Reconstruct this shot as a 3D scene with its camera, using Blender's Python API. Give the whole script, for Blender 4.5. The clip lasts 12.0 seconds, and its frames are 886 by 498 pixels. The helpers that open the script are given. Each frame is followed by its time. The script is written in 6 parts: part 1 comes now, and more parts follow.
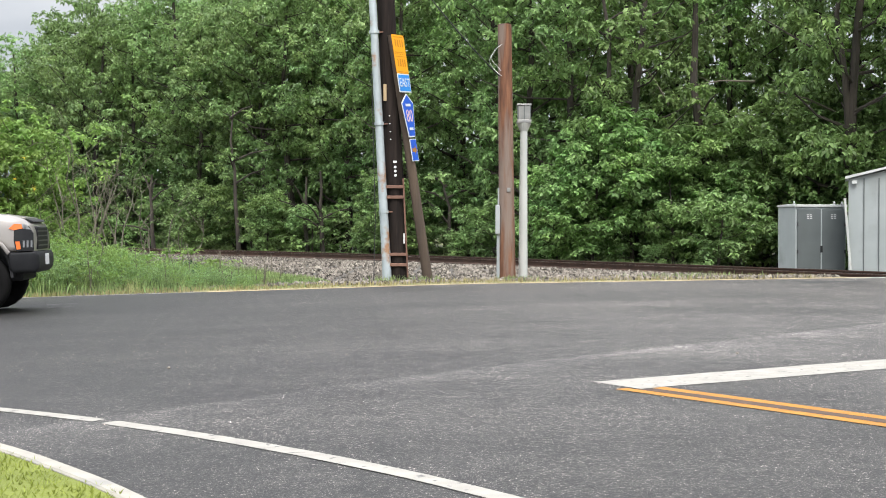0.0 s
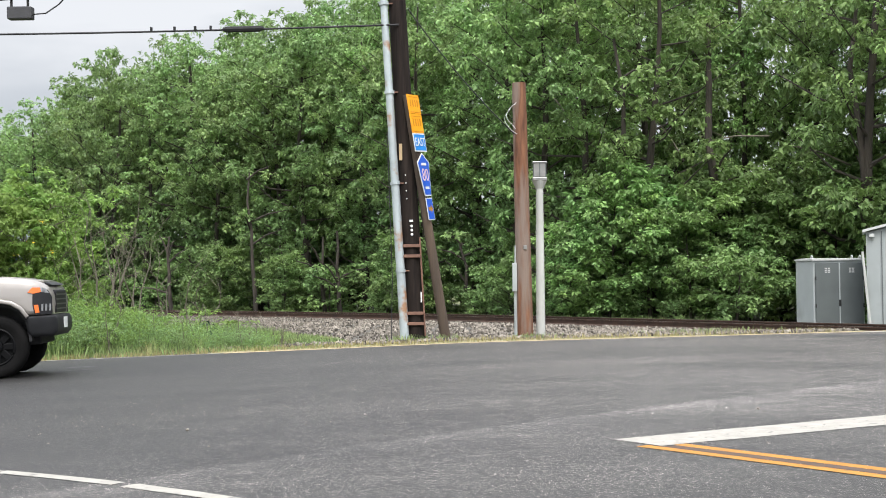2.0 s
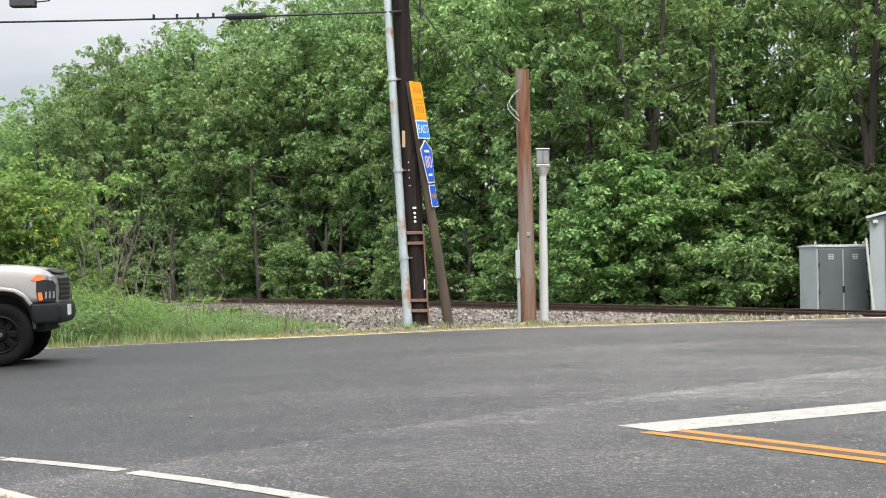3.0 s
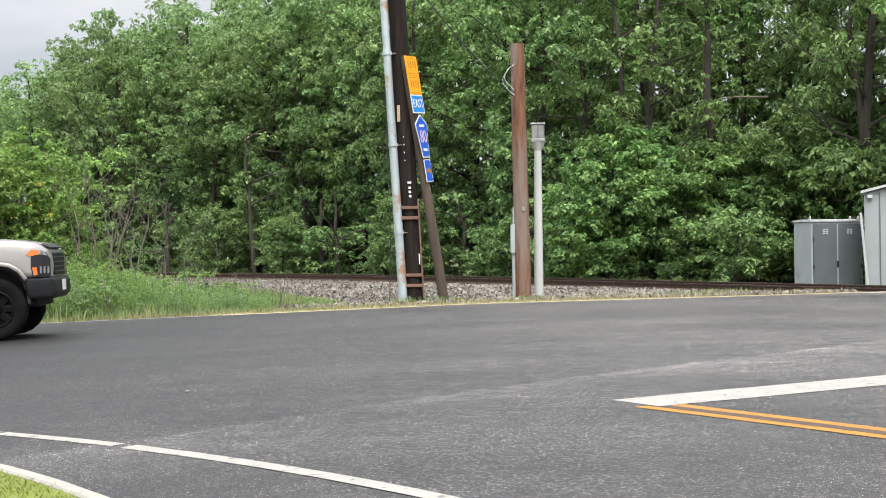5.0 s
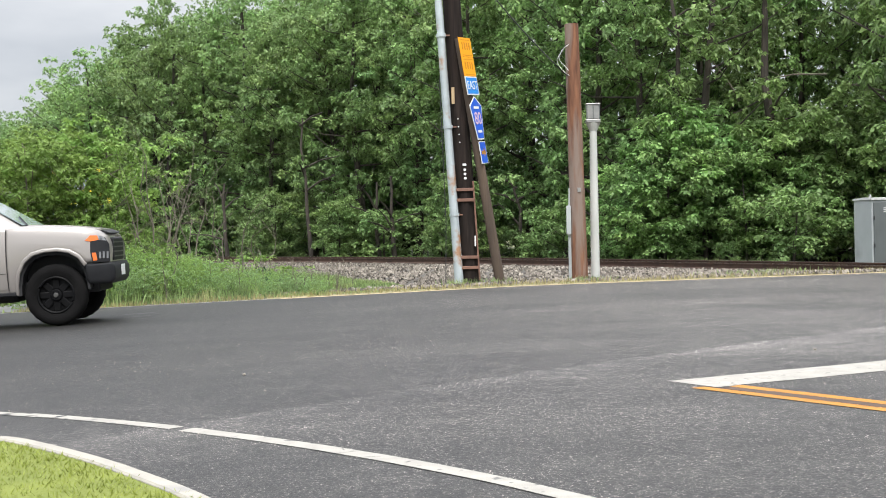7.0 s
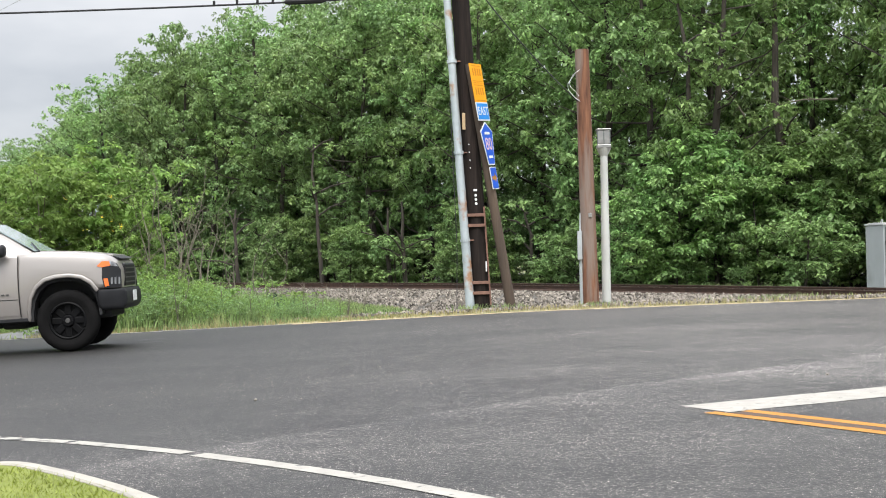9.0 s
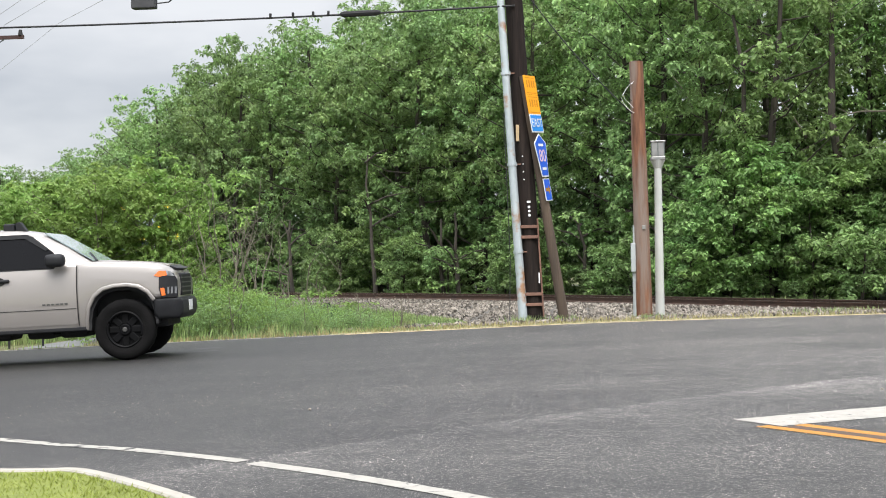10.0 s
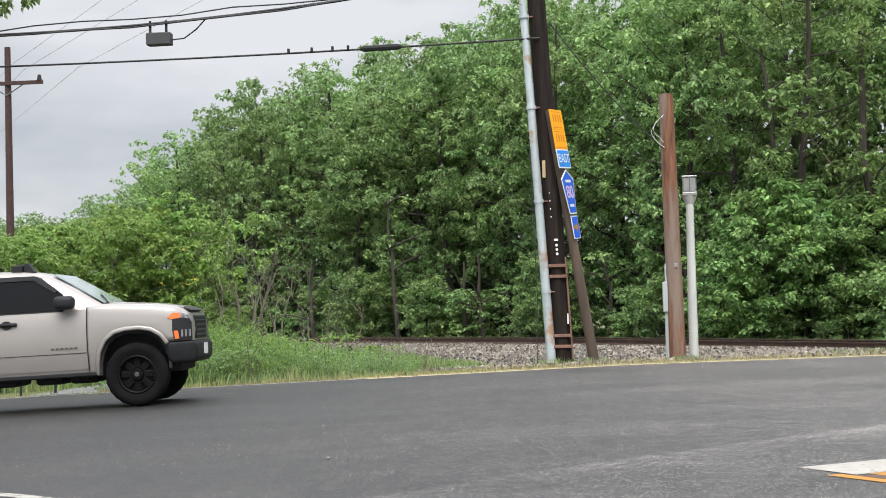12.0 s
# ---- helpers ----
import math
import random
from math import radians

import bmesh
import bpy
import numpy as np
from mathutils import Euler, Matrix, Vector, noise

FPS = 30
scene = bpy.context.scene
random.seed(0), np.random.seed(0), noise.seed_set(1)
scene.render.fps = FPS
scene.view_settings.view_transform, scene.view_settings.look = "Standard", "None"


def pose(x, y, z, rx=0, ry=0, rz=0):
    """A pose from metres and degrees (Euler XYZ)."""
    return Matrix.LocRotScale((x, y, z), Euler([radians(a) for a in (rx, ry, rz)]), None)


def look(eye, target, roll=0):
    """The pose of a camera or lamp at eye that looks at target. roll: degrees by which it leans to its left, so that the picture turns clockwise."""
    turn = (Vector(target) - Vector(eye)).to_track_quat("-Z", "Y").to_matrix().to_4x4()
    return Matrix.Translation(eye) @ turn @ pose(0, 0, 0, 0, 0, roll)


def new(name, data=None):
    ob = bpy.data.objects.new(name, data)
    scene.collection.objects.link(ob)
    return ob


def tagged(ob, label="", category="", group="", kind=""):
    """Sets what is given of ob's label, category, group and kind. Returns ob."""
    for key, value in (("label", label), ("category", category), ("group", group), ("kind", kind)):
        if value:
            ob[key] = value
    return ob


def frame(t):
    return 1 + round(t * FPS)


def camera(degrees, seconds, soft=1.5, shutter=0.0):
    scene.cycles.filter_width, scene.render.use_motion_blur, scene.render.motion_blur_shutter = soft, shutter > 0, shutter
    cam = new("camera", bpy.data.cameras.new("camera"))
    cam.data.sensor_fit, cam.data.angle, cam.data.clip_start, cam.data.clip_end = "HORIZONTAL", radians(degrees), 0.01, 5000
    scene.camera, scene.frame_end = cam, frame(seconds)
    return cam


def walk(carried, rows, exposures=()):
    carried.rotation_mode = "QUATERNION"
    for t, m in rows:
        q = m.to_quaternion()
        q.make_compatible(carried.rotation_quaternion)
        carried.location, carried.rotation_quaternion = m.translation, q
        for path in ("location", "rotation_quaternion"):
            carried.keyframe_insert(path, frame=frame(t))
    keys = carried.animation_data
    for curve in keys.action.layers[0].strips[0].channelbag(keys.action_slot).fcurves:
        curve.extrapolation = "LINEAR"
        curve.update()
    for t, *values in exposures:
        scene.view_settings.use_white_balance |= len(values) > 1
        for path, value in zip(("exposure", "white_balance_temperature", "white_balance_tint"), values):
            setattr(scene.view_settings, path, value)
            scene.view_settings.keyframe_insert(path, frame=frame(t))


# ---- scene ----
cam = camera(34.9, 12.0, soft=1.0)
PATH = [
    (0, (-0.002, 0.024, 1.082), (-0.002, 2.023, 1.046), 0.0),
    (0.5, (-0.005, 0.02, 1.082), (0.007, 2.019, 1.04), -0.2),
    (1, (-0.012, 0.032, 1.079), (-0.012, 2.032, 1.075), -0.4),
    (1.5, (-0.01, 0.03, 1.081), (-0.024, 2.03, 1.113), -0.6),
    (2, (-0.01, 0.023, 1.082), (-0.033, 2.022, 1.129), -0.7),
    (2.5, (-0.008, 0.023, 1.078), (-0.036, 2.023, 1.121), -0.8),
    (3, (-0.008, 0.025, 1.078), (-0.036, 2.024, 1.107), -0.8),
    (5, (-0.012, 0.026, 1.079), (-0.033, 2.026, 1.072), -0.8),
    (5.5, (-0.004, 0.025, 1.083), (-0.025, 2.025, 1.061), -1.0),
    (6, (-0.002, 0.024, 1.083), (-0.049, 2.023, 1.056), -1.2),
    (6.5, (0.001, 0.038, 1.08), (-0.089, 2.035, 1.049), -1.4),
    (8.5, (0.001, 0.041, 1.075), (-0.11, 2.038, 1.047), -1.3),
    (9, (-0.001, 0.032, 1.072), (-0.117, 2.028, 1.078), -1.4),
    (9.5, (-0.004, 0.018, 1.077), (-0.135, 2.013, 1.089), -1.4),
    (10, (0.005, -0.042, 1.08), (-0.186, 1.949, 1.103), -1.1),
    (10.5, (0.002, -0.021, 1.078), (-0.312, 1.952, 1.158), -1.0),
    (11, (0.017, -0.078, 1.083), (-0.356, 1.885, 1.162), -1.6),
    (11.5, (-0.019, 0.043, 1.097), (-0.374, 2.01, 1.166), -1.5),
    (12, (-0.139, 0.868, 1.002), (-0.359, 2.854, 1.09), -1.5),
]
walk(cam, [(t, look(eye, target, roll)) for t, eye, target, roll in PATH], exposures=[(0, 0.37), (11.5, 0.36), (12, 0.24)])

# ---- world and sun ----
world = bpy.data.worlds.new("overcast_sky")
scene.world = world
world.use_nodes = True
wn, wl = world.node_tree.nodes, world.node_tree.links
wn.clear()
w_out = wn.new("ShaderNodeOutputWorld")
w_bg = wn.new("ShaderNodeBackground")
w_sky = wn.new("ShaderNodeTexSky")
w_sky.sky_type, w_sky.sun_disc = "NISHITA", False
w_sky.sun_elevation, w_sky.sun_rotation = radians(55), radians(200)
w_gain = wn.new("ShaderNodeMix")
w_gain.data_type, w_gain.blend_type = "RGBA", "MULTIPLY"
w_gain.inputs[0].default_value = 1.0
wl.new(w_sky.outputs[0], w_gain.inputs[6])
w_gain.inputs[7].default_value = (0.1, 0.1, 0.1, 1)
w_co = wn.new("ShaderNodeTexCoord")
w_map = wn.new("ShaderNodeMapping")
w_map.inputs["Scale"].default_value = (1.6, 1.6, 5.0)
wl.new(w_co.outputs["Generated"], w_map.inputs[0])
w_noise = wn.new("ShaderNodeTexNoise")
w_noise.inputs["Scale"].default_value, w_noise.inputs["Detail"].default_value = 2.2, 5.0
wl.new(w_map.outputs[0], w_noise.inputs["Vector"])
w_ramp = wn.new("ShaderNodeValToRGB")
w_ramp.color_ramp.elements[0].position, w_ramp.color_ramp.elements[1].position = 0.34, 0.62
w_ramp.color_ramp.elements[0].color = (0.43, 0.455, 0.50, 1)
w_ramp.color_ramp.elements[1].color = (0.71, 0.72, 0.745, 1)
wl.new(w_noise.outputs["Fac"], w_ramp.inputs[0])
w_mix = wn.new("ShaderNodeMix")
w_mix.data_type = "RGBA"
w_mix.inputs[0].default_value = 0.9
wl.new(w_gain.outputs[2], w_mix.inputs[6])
wl.new(w_ramp.outputs[0], w_mix.inputs[7])
# an overcast sky is about three times as bright overhead as near the horizon
w_sep = wn.new("ShaderNodeSeparateXYZ")
wl.new(w_co.outputs["Generated"], w_sep.inputs[0])
w_elev = wn.new("ShaderNodeMapRange")
w_elev.interpolation_type = "SMOOTHSTEP"
w_elev.inputs[1].default_value, w_elev.inputs[2].default_value = 0.2, 0.85
w_elev.inputs[3].default_value, w_elev.inputs[4].default_value = 1.0, 3.5
wl.new(w_sep.outputs["Z"], w_elev.inputs[0])
w_lift = wn.new("ShaderNodeVectorMath")
w_lift.operation = "SCALE"
wl.new(w_mix.outputs[2], w_lift.inputs[0])
wl.new(w_elev.outputs[0], w_lift.inputs["Scale"])
wl.new(w_lift.outputs[0], w_bg.inputs[0])
w_bg.inputs[1].default_value = 1.0
wl.new(w_bg.outputs[0], w_out.inputs[0])

sun = new("sun", bpy.data.lights.new("sun", "SUN"))
sun.data.energy, sun.data.angle, sun.data.color = 2.4, radians(35), (1.0, 0.97, 0.92)
sun.matrix_world = look((8, -22, 50), (0, 15, 0))


# ---- materials ----
def mat(name, color, color2=None, scale=6.0, rough=0.6, metal=0.0, bump=0.0, bscale=60.0, stretch=(1, 1, 1), spots=None, spot_scale=2.0,
        spot_at=(0.55, 0.7), island=0.0, rand=0.0, coat=0.0, translucent=0.0, spec=0.5):
    """Two-tone noise, optional stains, fine relief."""
    m = bpy.data.materials.new(name)
    m.use_nodes = True
    n, l = m.node_tree.nodes, m.node_tree.links
    b = n["Principled BSDF"]
    b.inputs["Roughness"].default_value, b.inputs["Metallic"].default_value = rough, metal
    b.inputs["Coat Weight"].default_value = coat
    b.inputs["Coat Roughness"].default_value = 0.08
    b.inputs["Specular IOR Level"].default_value = spec
    co = n.new("ShaderNodeTexCoord")
    mp = n.new("ShaderNodeMapping")
    mp.inputs["Scale"].default_value = stretch
    l.new(co.outputs["Object"], mp.inputs[0])

    def noise_tex(sc, detail=4.0):
        t = n.new("ShaderNodeTexNoise")
        t.inputs["Scale"].default_value, t.inputs["Detail"].default_value = sc, detail
        l.new(mp.outputs[0], t.inputs["Vector"])
        return t

    def ramp(src, a, b_, c0, c1):
        r = n.new("ShaderNodeValToRGB")
        e = r.color_ramp.elements
        e[0].position, e[1].position = a, b_
        e[0].color, e[1].color = (*c0, 1), (*c1, 1)
        l.new(src, r.inputs[0])
        return r.outputs[0]

    color2 = color2 or tuple(c * 0.75 for c in color)
    out = ramp(noise_tex(scale).outputs["Fac"], 0.3, 0.7, color2, color)
    if spots:
        mx = n.new("ShaderNodeMix")
        mx.data_type = "RGBA"
        l.new(ramp(noise_tex(spot_scale, 6).outputs["Fac"], *spot_at, (0, 0, 0), (1, 1, 1)), mx.inputs[0])
        l.new(out, mx.inputs[6])
        mx.inputs[7].default_value = (*spots, 1)
        out = mx.outputs[2]
    if island or rand:
        hs = n.new("ShaderNodeHueSaturation")
        src = n.new("ShaderNodeNewGeometry").outputs["Random Per Island"] if island else n.new("ShaderNodeObjectInfo").outputs["Random"]
        mr = n.new("ShaderNodeMapRange")
        k = island or rand
        mr.inputs[3].default_value, mr.inputs[4].default_value = 1 - k, 1 + k
        l.new(src, mr.inputs[0])
        l.new(mr.outputs[0], hs.inputs["Value"])
        l.new(out, hs.inputs["Color"])
        out = hs.outputs[0]
        if island and rand:
            h2 = n.new("ShaderNodeHueSaturation")
            m2 = n.new("ShaderNodeMapRange")
            m2.inputs[3].default_value, m2.inputs[4].default_value = 1 - rand, 1 + rand
            oi = n.new("ShaderNodeObjectInfo")
            l.new(oi.outputs["Random"], m2.inputs[0])
            l.new(m2.outputs[0], h2.inputs["Value"])
            m3 = n.new("ShaderNodeMapRange")
            m3.inputs[3].default_value, m3.inputs[4].default_value = 0.487, 0.503
            l.new(oi.outputs["Random"], m3.inputs[0])
            l.new(m3.outputs[0], h2.inputs["Hue"])
            l.new(out, h2.inputs["Color"])
            out = h2.outputs[0]
    l.new(out, b.inputs["Base Color"])
    if bump:
        bp = n.new("ShaderNodeBump")
        bp.inputs["Strength"].default_value, bp.inputs["Distance"].default_value = bump, 0.02
        l.new(noise_tex(bscale, 3).outputs["Fac"], bp.inputs["Height"])
        l.new(bp.outputs[0], b.inputs["Normal"])
    if translucent:
        tr = n.new("ShaderNodeBsdfTranslucent")
        l.new(out, tr.inputs[0])
        ms = n.new("ShaderNodeMixShader")
        ms.inputs[0].default_value = translucent
        l.new(b.outputs[0], ms.inputs[1])
        l.new(tr.outputs[0], ms.inputs[2])
        l.new(ms.outputs[0], n["Material Output"].inputs[0])
    return m


def glow(name, color, strength):
    m = bpy.data.materials.new(name)
    m.use_nodes = True
    b = m.node_tree.nodes["Principled BSDF"]
    b.inputs["Base Color"].default_value = (*color, 1)
    b.inputs["Emission Color"].default_value = (*color, 1)
    b.inputs["Emission Strength"].default_value = strength
    return m


SEAM_X, SEAM_Y, SEAM_D = -0.711, 0.703, 7.39


def asphalt_material():
    """Worn grey asphalt: pale aggregate grains, broad wear, lighter streaks along the traffic, hairline seams."""
    m = mat("asphalt", (0.128, 0.121, 0.113), (0.070, 0.066, 0.062), scale=0.35, rough=0.6, bump=0.5, bscale=70, spec=0.48)
    n, l = m.node_tree.nodes, m.node_tree.links
    b = n["Principled BSDF"]
    base = b.inputs["Base Color"].links[0].from_socket
    co = n.new("ShaderNodeTexCoord")
    grain = n.new("ShaderNodeTexVoronoi")
    grain.inputs["Scale"].default_value = 78.0
    l.new(co.outputs["Object"], grain.inputs["Vector"])
    gr = n.new("ShaderNodeValToRGB")
    gr.color_ramp.elements[0].position, gr.color_ramp.elements[1].position = 0.05, 0.30
    gr.color_ramp.elements[0].color, gr.color_ramp.elements[1].color = (7.0, 6.8, 6.6, 1), (0.48, 0.48, 0.485, 1)
    l.new(grain.outputs["Distance"], gr.inputs[0])
    mul = n.new("ShaderNodeMix")
    mul.data_type, mul.blend_type = "RGBA", "MULTIPLY"
    mul.inputs[0].default_value = 1.0
    l.new(gr.outputs[0], mul.inputs[7])
    # larger flecks and coarse mottling
    fl = n.new("ShaderNodeTexVoronoi")
    fl.inputs["Scale"].default_value = 30.0
    l.new(co.outputs["Object"], fl.inputs["Vector"])
    fr = n.new("ShaderNodeValToRGB")
    fr.color_ramp.elements[0].position, fr.color_ramp.elements[1].position = 0.10, 0.50
    fr.color_ramp.elements[0].color, fr.color_ramp.elements[1].color = (2.2, 2.16, 2.1, 1), (0.71, 0.71, 0.715, 1)
    l.new(fl.outputs["Distance"], fr.inputs[0])
    mfl = n.new("ShaderNodeMix")
    mfl.data_type, mfl.blend_type = "RGBA", "MULTIPLY"
    mfl.inputs[0].default_value = 1.0
    l.new(base, mfl.inputs[6])
    l.new(fr.outputs[0], mfl.inputs[7])
    mo = n.new("ShaderNodeTexNoise")
    mo.inputs["Scale"].default_value, mo.inputs["Detail"].default_value = 5.0, 5.0
    l.new(co.outputs["Object"], mo.inputs["Vector"])
    mo_r = n.new("ShaderNodeValToRGB")
    mo_r.color_ramp.elements[0].position, mo_r.color_ramp.elements[1].position = 0.38, 0.64
    mo_r.color_ramp.elements[0].color, mo_r.color_ramp.elements[1].color = (0.80, 0.80, 0.80, 1), (1.18, 1.17, 1.16, 1)
    l.new(mo.outputs["Fac"], mo_r.inputs[0])
    mmo = n.new("ShaderNodeMix")
    mmo.data_type, mmo.blend_type = "RGBA", "MULTIPLY"
    mmo.inputs[0].default_value = 1.0
    l.new(mfl.outputs[2], mmo.inputs[6])
    l.new(mo_r.outputs[0], mmo.inputs[7])
    l.new(mmo.outputs[2], mul.inputs[6])
    mp = n.new("ShaderNodeMapping")
    mp.inputs["Rotation"].default_value = (0, 0, radians(-12))
    mp.inputs["Scale"].default_value = (0.22, 0.7, 1.0)
    l.new(co.outputs["Object"], mp.inputs[0])
    st = n.new("ShaderNodeTexNoise")
    st.inputs["Scale"].default_value, st.inputs["Detail"].default_value = 1.0, 6.0
    l.new(mp.outputs[0], st.inputs["Vector"])
    sr = n.new("ShaderNodeValToRGB")
    sr.color_ramp.elements[0].position, sr.color_ramp.elements[1].position = 0.36, 0.68
    sr.color_ramp.elements[0].color, sr.color_ramp.elements[1].color = (0.76, 0.76, 0.77, 1), (1.34, 1.34, 1.33, 1)
    l.new(st.outputs["Fac"], sr.inputs[0])
    m2 = n.new("ShaderNodeMix")
    m2.data_type, m2.blend_type = "RGBA", "MULTIPLY"
    m2.inputs[0].default_value = 1.0
    l.new(mul.outputs[2], m2.inputs[6])
    l.new(sr.outputs[0], m2.inputs[7])
    # darker, newer surfacing to the west, deepened to stand in for the truck's shade
    sx = n.new("ShaderNodeSeparateXYZ")
    l.new(co.outputs["Object"], sx.inputs[0])
    wob = n.new("ShaderNodeTexNoise")
    wob.inputs["Scale"].default_value, wob.inputs["Detail"].default_value = 0.3, 5.0
    l.new(co.outputs["Object"], wob.inputs["Vector"])
    mad = n.new("ShaderNodeMath")
    mad.operation = "MULTIPLY_ADD"
    l.new(wob.outputs["Fac"], mad.inputs[0])
    mad.inputs[1].default_value = 6.0
    l.new(sx.outputs["X"], mad.inputs[2])
    mr = n.new("ShaderNodeMapRange")
    mr.interpolation_type = "SMOOTHSTEP"
    mr.inputs[1].default_value, mr.inputs[2].default_value = -3.0, 7.0
    mr.inputs[3].default_value, mr.inputs[4].default_value = 0.28, 1.28
    l.new(mad.outputs[0], mr.inputs[0])
    sc = n.new("ShaderNodeVectorMath")
    sc.operation = "SCALE"
    l.new(m2.outputs[2], sc.inputs[0])
    l.new(mr.outputs[0], sc.inputs["Scale"])
    # pale worn lane on the near side of a resurfacing seam
    ln = n.new("ShaderNodeVectorMath")
    ln.operation = "DOT_PRODUCT"
    l.new(co.outputs["Object"], ln.inputs[0])
    ln.inputs[1].default_value = (SEAM_X, SEAM_Y, 0.0)
    wb = n.new("ShaderNodeMath")
    wb.operation = "MULTIPLY_ADD"
    fine = n.new("ShaderNodeTexNoise")
    fine.inputs["Scale"].default_value, fine.inputs["Detail"].default_value = 1.3, 6.0
    l.new(co.outputs["Object"], fine.inputs["Vector"])
    l.new(fine.outputs["Fac"], wb.inputs[0])
    wb.inputs[1].default_value = 0.16
    l.new(ln.outputs["Value"], wb.inputs[2])
    lane = n.new("ShaderNodeValToRGB")
    e = lane.color_ramp.elements
    e[0].position, e[0].color = 0.0, (1.0, 1.0, 1.0, 1)
    e[1].position, e[1].color = 1.0, (1.06, 1.05, 1.03, 1)
    for pos, k in ((0.35, 0.90), (0.52, 1.0), (0.64, 1.35), (0.690, 1.9), (0.698, 1.06)):
        q = e.new(pos)
        q.color = (k, k, k, 1)
    lr = n.new("ShaderNodeMapRange")
    lr.inputs[1].default_value, lr.inputs[2].default_value = SEAM_D - 8.0, SEAM_D + 3.6
    l.new(wb.outputs[0], lr.inputs[0])
    l.new(lr.outputs[0], lane.inputs[0])
    m4 = n.new("ShaderNodeMix")
    m4.data_type, m4.blend_type = "RGBA", "MULTIPLY"
    m4.inputs[0].default_value = 1.0
    l.new(sc.outputs[0], m4.inputs[6])
    l.new(lane.outputs[0], m4.inputs[7])
    l.new(m4.outputs[2], b.inputs["Base Color"])
    return m


M_ASPHALT = asphalt_material()
M_LOT = mat("old_asphalt", (0.22, 0.22, 0.22), (0.16, 0.16, 0.16), 1.0, rough=0.9, bump=0.3)
M_SOIL = mat("meadow_soil", (0.10, 0.13, 0.035), (0.13, 0.11, 0.055), 0.9, rough=0.95, bump=0.5, bscale=8)
M_LAWN = mat("lawn", (0.19, 0.22, 0.035), (0.14, 0.17, 0.03), 2.0, rough=0.9, bump=0.6, bscale=40)
M_BLADE = mat("grass_blade", (0.27, 0.31, 0.06), (0.21, 0.25, 0.045), 3.0, rough=0.6, island=0.3, translucent=0.3)
M_WEED = mat("weed_blade", (0.27, 0.36, 0.135), (0.17, 0.25, 0.09), 0.6, rough=0.6, island=0.55, translucent=0.3, spots=(0.34, 0.33, 0.15), spot_scale=1.1)
M_DRY = mat("dry_grass", (0.38, 0.33, 0.16), (0.25, 0.23, 0.10), 2.0, rough=0.8, island=0.3, translucent=0.2)
M_KERB = mat("kerb_concrete", (0.42, 0.39, 0.33), (0.33, 0.31, 0.27), 5.0, rough=0.9, bump=0.4, spots=(0.30, 0.29, 0.27), spot_scale=3)
M_WHITE = mat("white_road_paint", (0.41, 0.39, 0.345), (0.33, 0.315, 0.28), 7.0, rough=0.75, bump=0.4, bscale=70, spots=(0.14, 0.138, 0.135), spot_scale=15, spot_at=(0.62, 0.70), spec=0.3)
M_CHIPPED = mat("chipped_white_paint", (0.42, 0.40, 0.355), (0.34, 0.325, 0.29), 7.0, rough=0.75, bump=0.4, bscale=70, stretch=(1.0, 2.2, 1), spots=(0.085, 0.083, 0.08), spot_scale=6.5, spot_at=(0.54, 0.585), spec=0.3)
M_YELLOW = mat("yellow_road_paint", (0.47, 0.215, 0.025), (0.36, 0.16, 0.023), 7.0, rough=0.7, bump=0.4, bscale=70, spots=(0.2, 0.14, 0.06), spot_scale=9, spot_at=(0.62, 0.74))
M_OLDYEL = mat("faded_yellow_paint", (0.56, 0.41, 0.24), (0.46, 0.34, 0.20), 4.0, rough=0.8)
M_BALLAST = mat("ballast_bed", (0.14, 0.125, 0.108), (0.06, 0.054, 0.047), 9.0, rough=0.95, bump=1.0, bscale=14)
M_STONE = mat("ballast_stone", (0.28, 0.25, 0.212), (0.145, 0.128, 0.108), 2.0, rough=0.95, island=0.75, spec=0.2)
M_RAIL = mat("rusty_rail", (0.095, 0.055, 0.038), (0.055, 0.034, 0.026), 5.0, rough=0.75, metal=0.3, bump=0.2)
M_RAILTOP = mat("worn_rail_head", (0.35, 0.32, 0.30), (0.2, 0.16, 0.14), 5.0, rough=0.35, metal=0.9)
M_TIE = mat("tarred_tie", (0.09, 0.07, 0.055), (0.05, 0.04, 0.035), 6.0, rough=0.9, bump=0.5)
M_BARK = mat("bark", (0.075, 0.062, 0.05), (0.032, 0.028, 0.024), 5.0, rough=0.95, bump=0.8, bscale=12, stretch=(1, 1, 0.25))
M_GREYBARK = mat("lichened_bark", (0.33, 0.33, 0.24), (0.035, 0.034, 0.024), 17.0, rough=0.95, bump=1.0, bscale=22, stretch=(1, 1, 0.6), spots=(0.045, 0.042, 0.034), spot_scale=3.2, spot_at=(0.57, 0.64), spec=0.2)
M_TWIG = mat("bare_twig", (0.19, 0.17, 0.13), (0.12, 0.105, 0.08), 5.0, rough=0.9)
M_LEAF = mat("oak_leaf", (0.305, 0.43, 0.16), (0.18, 0.305, 0.125), 0.45, rough=0.45, island=0.48, rand=0.2, translucent=0.42, spec=0.38)
M_LEAF2 = mat("young_leaf", (0.295, 0.43, 0.115), (0.195, 0.325, 0.09), 0.8, rough=0.55, island=0.32, rand=0.12, translucent=0.45, spec=0.3)
# brighter copy of the oak leaf: stronger light on right-hand crowns, as colour
M_LEAF_LIT = mat("oak_leaf_lit", (0.325, 0.475, 0.165), (0.195, 0.335, 0.128), 0.45, rough=0.45, island=0.48, rand=0.2, translucent=0.42, spec=0.38)
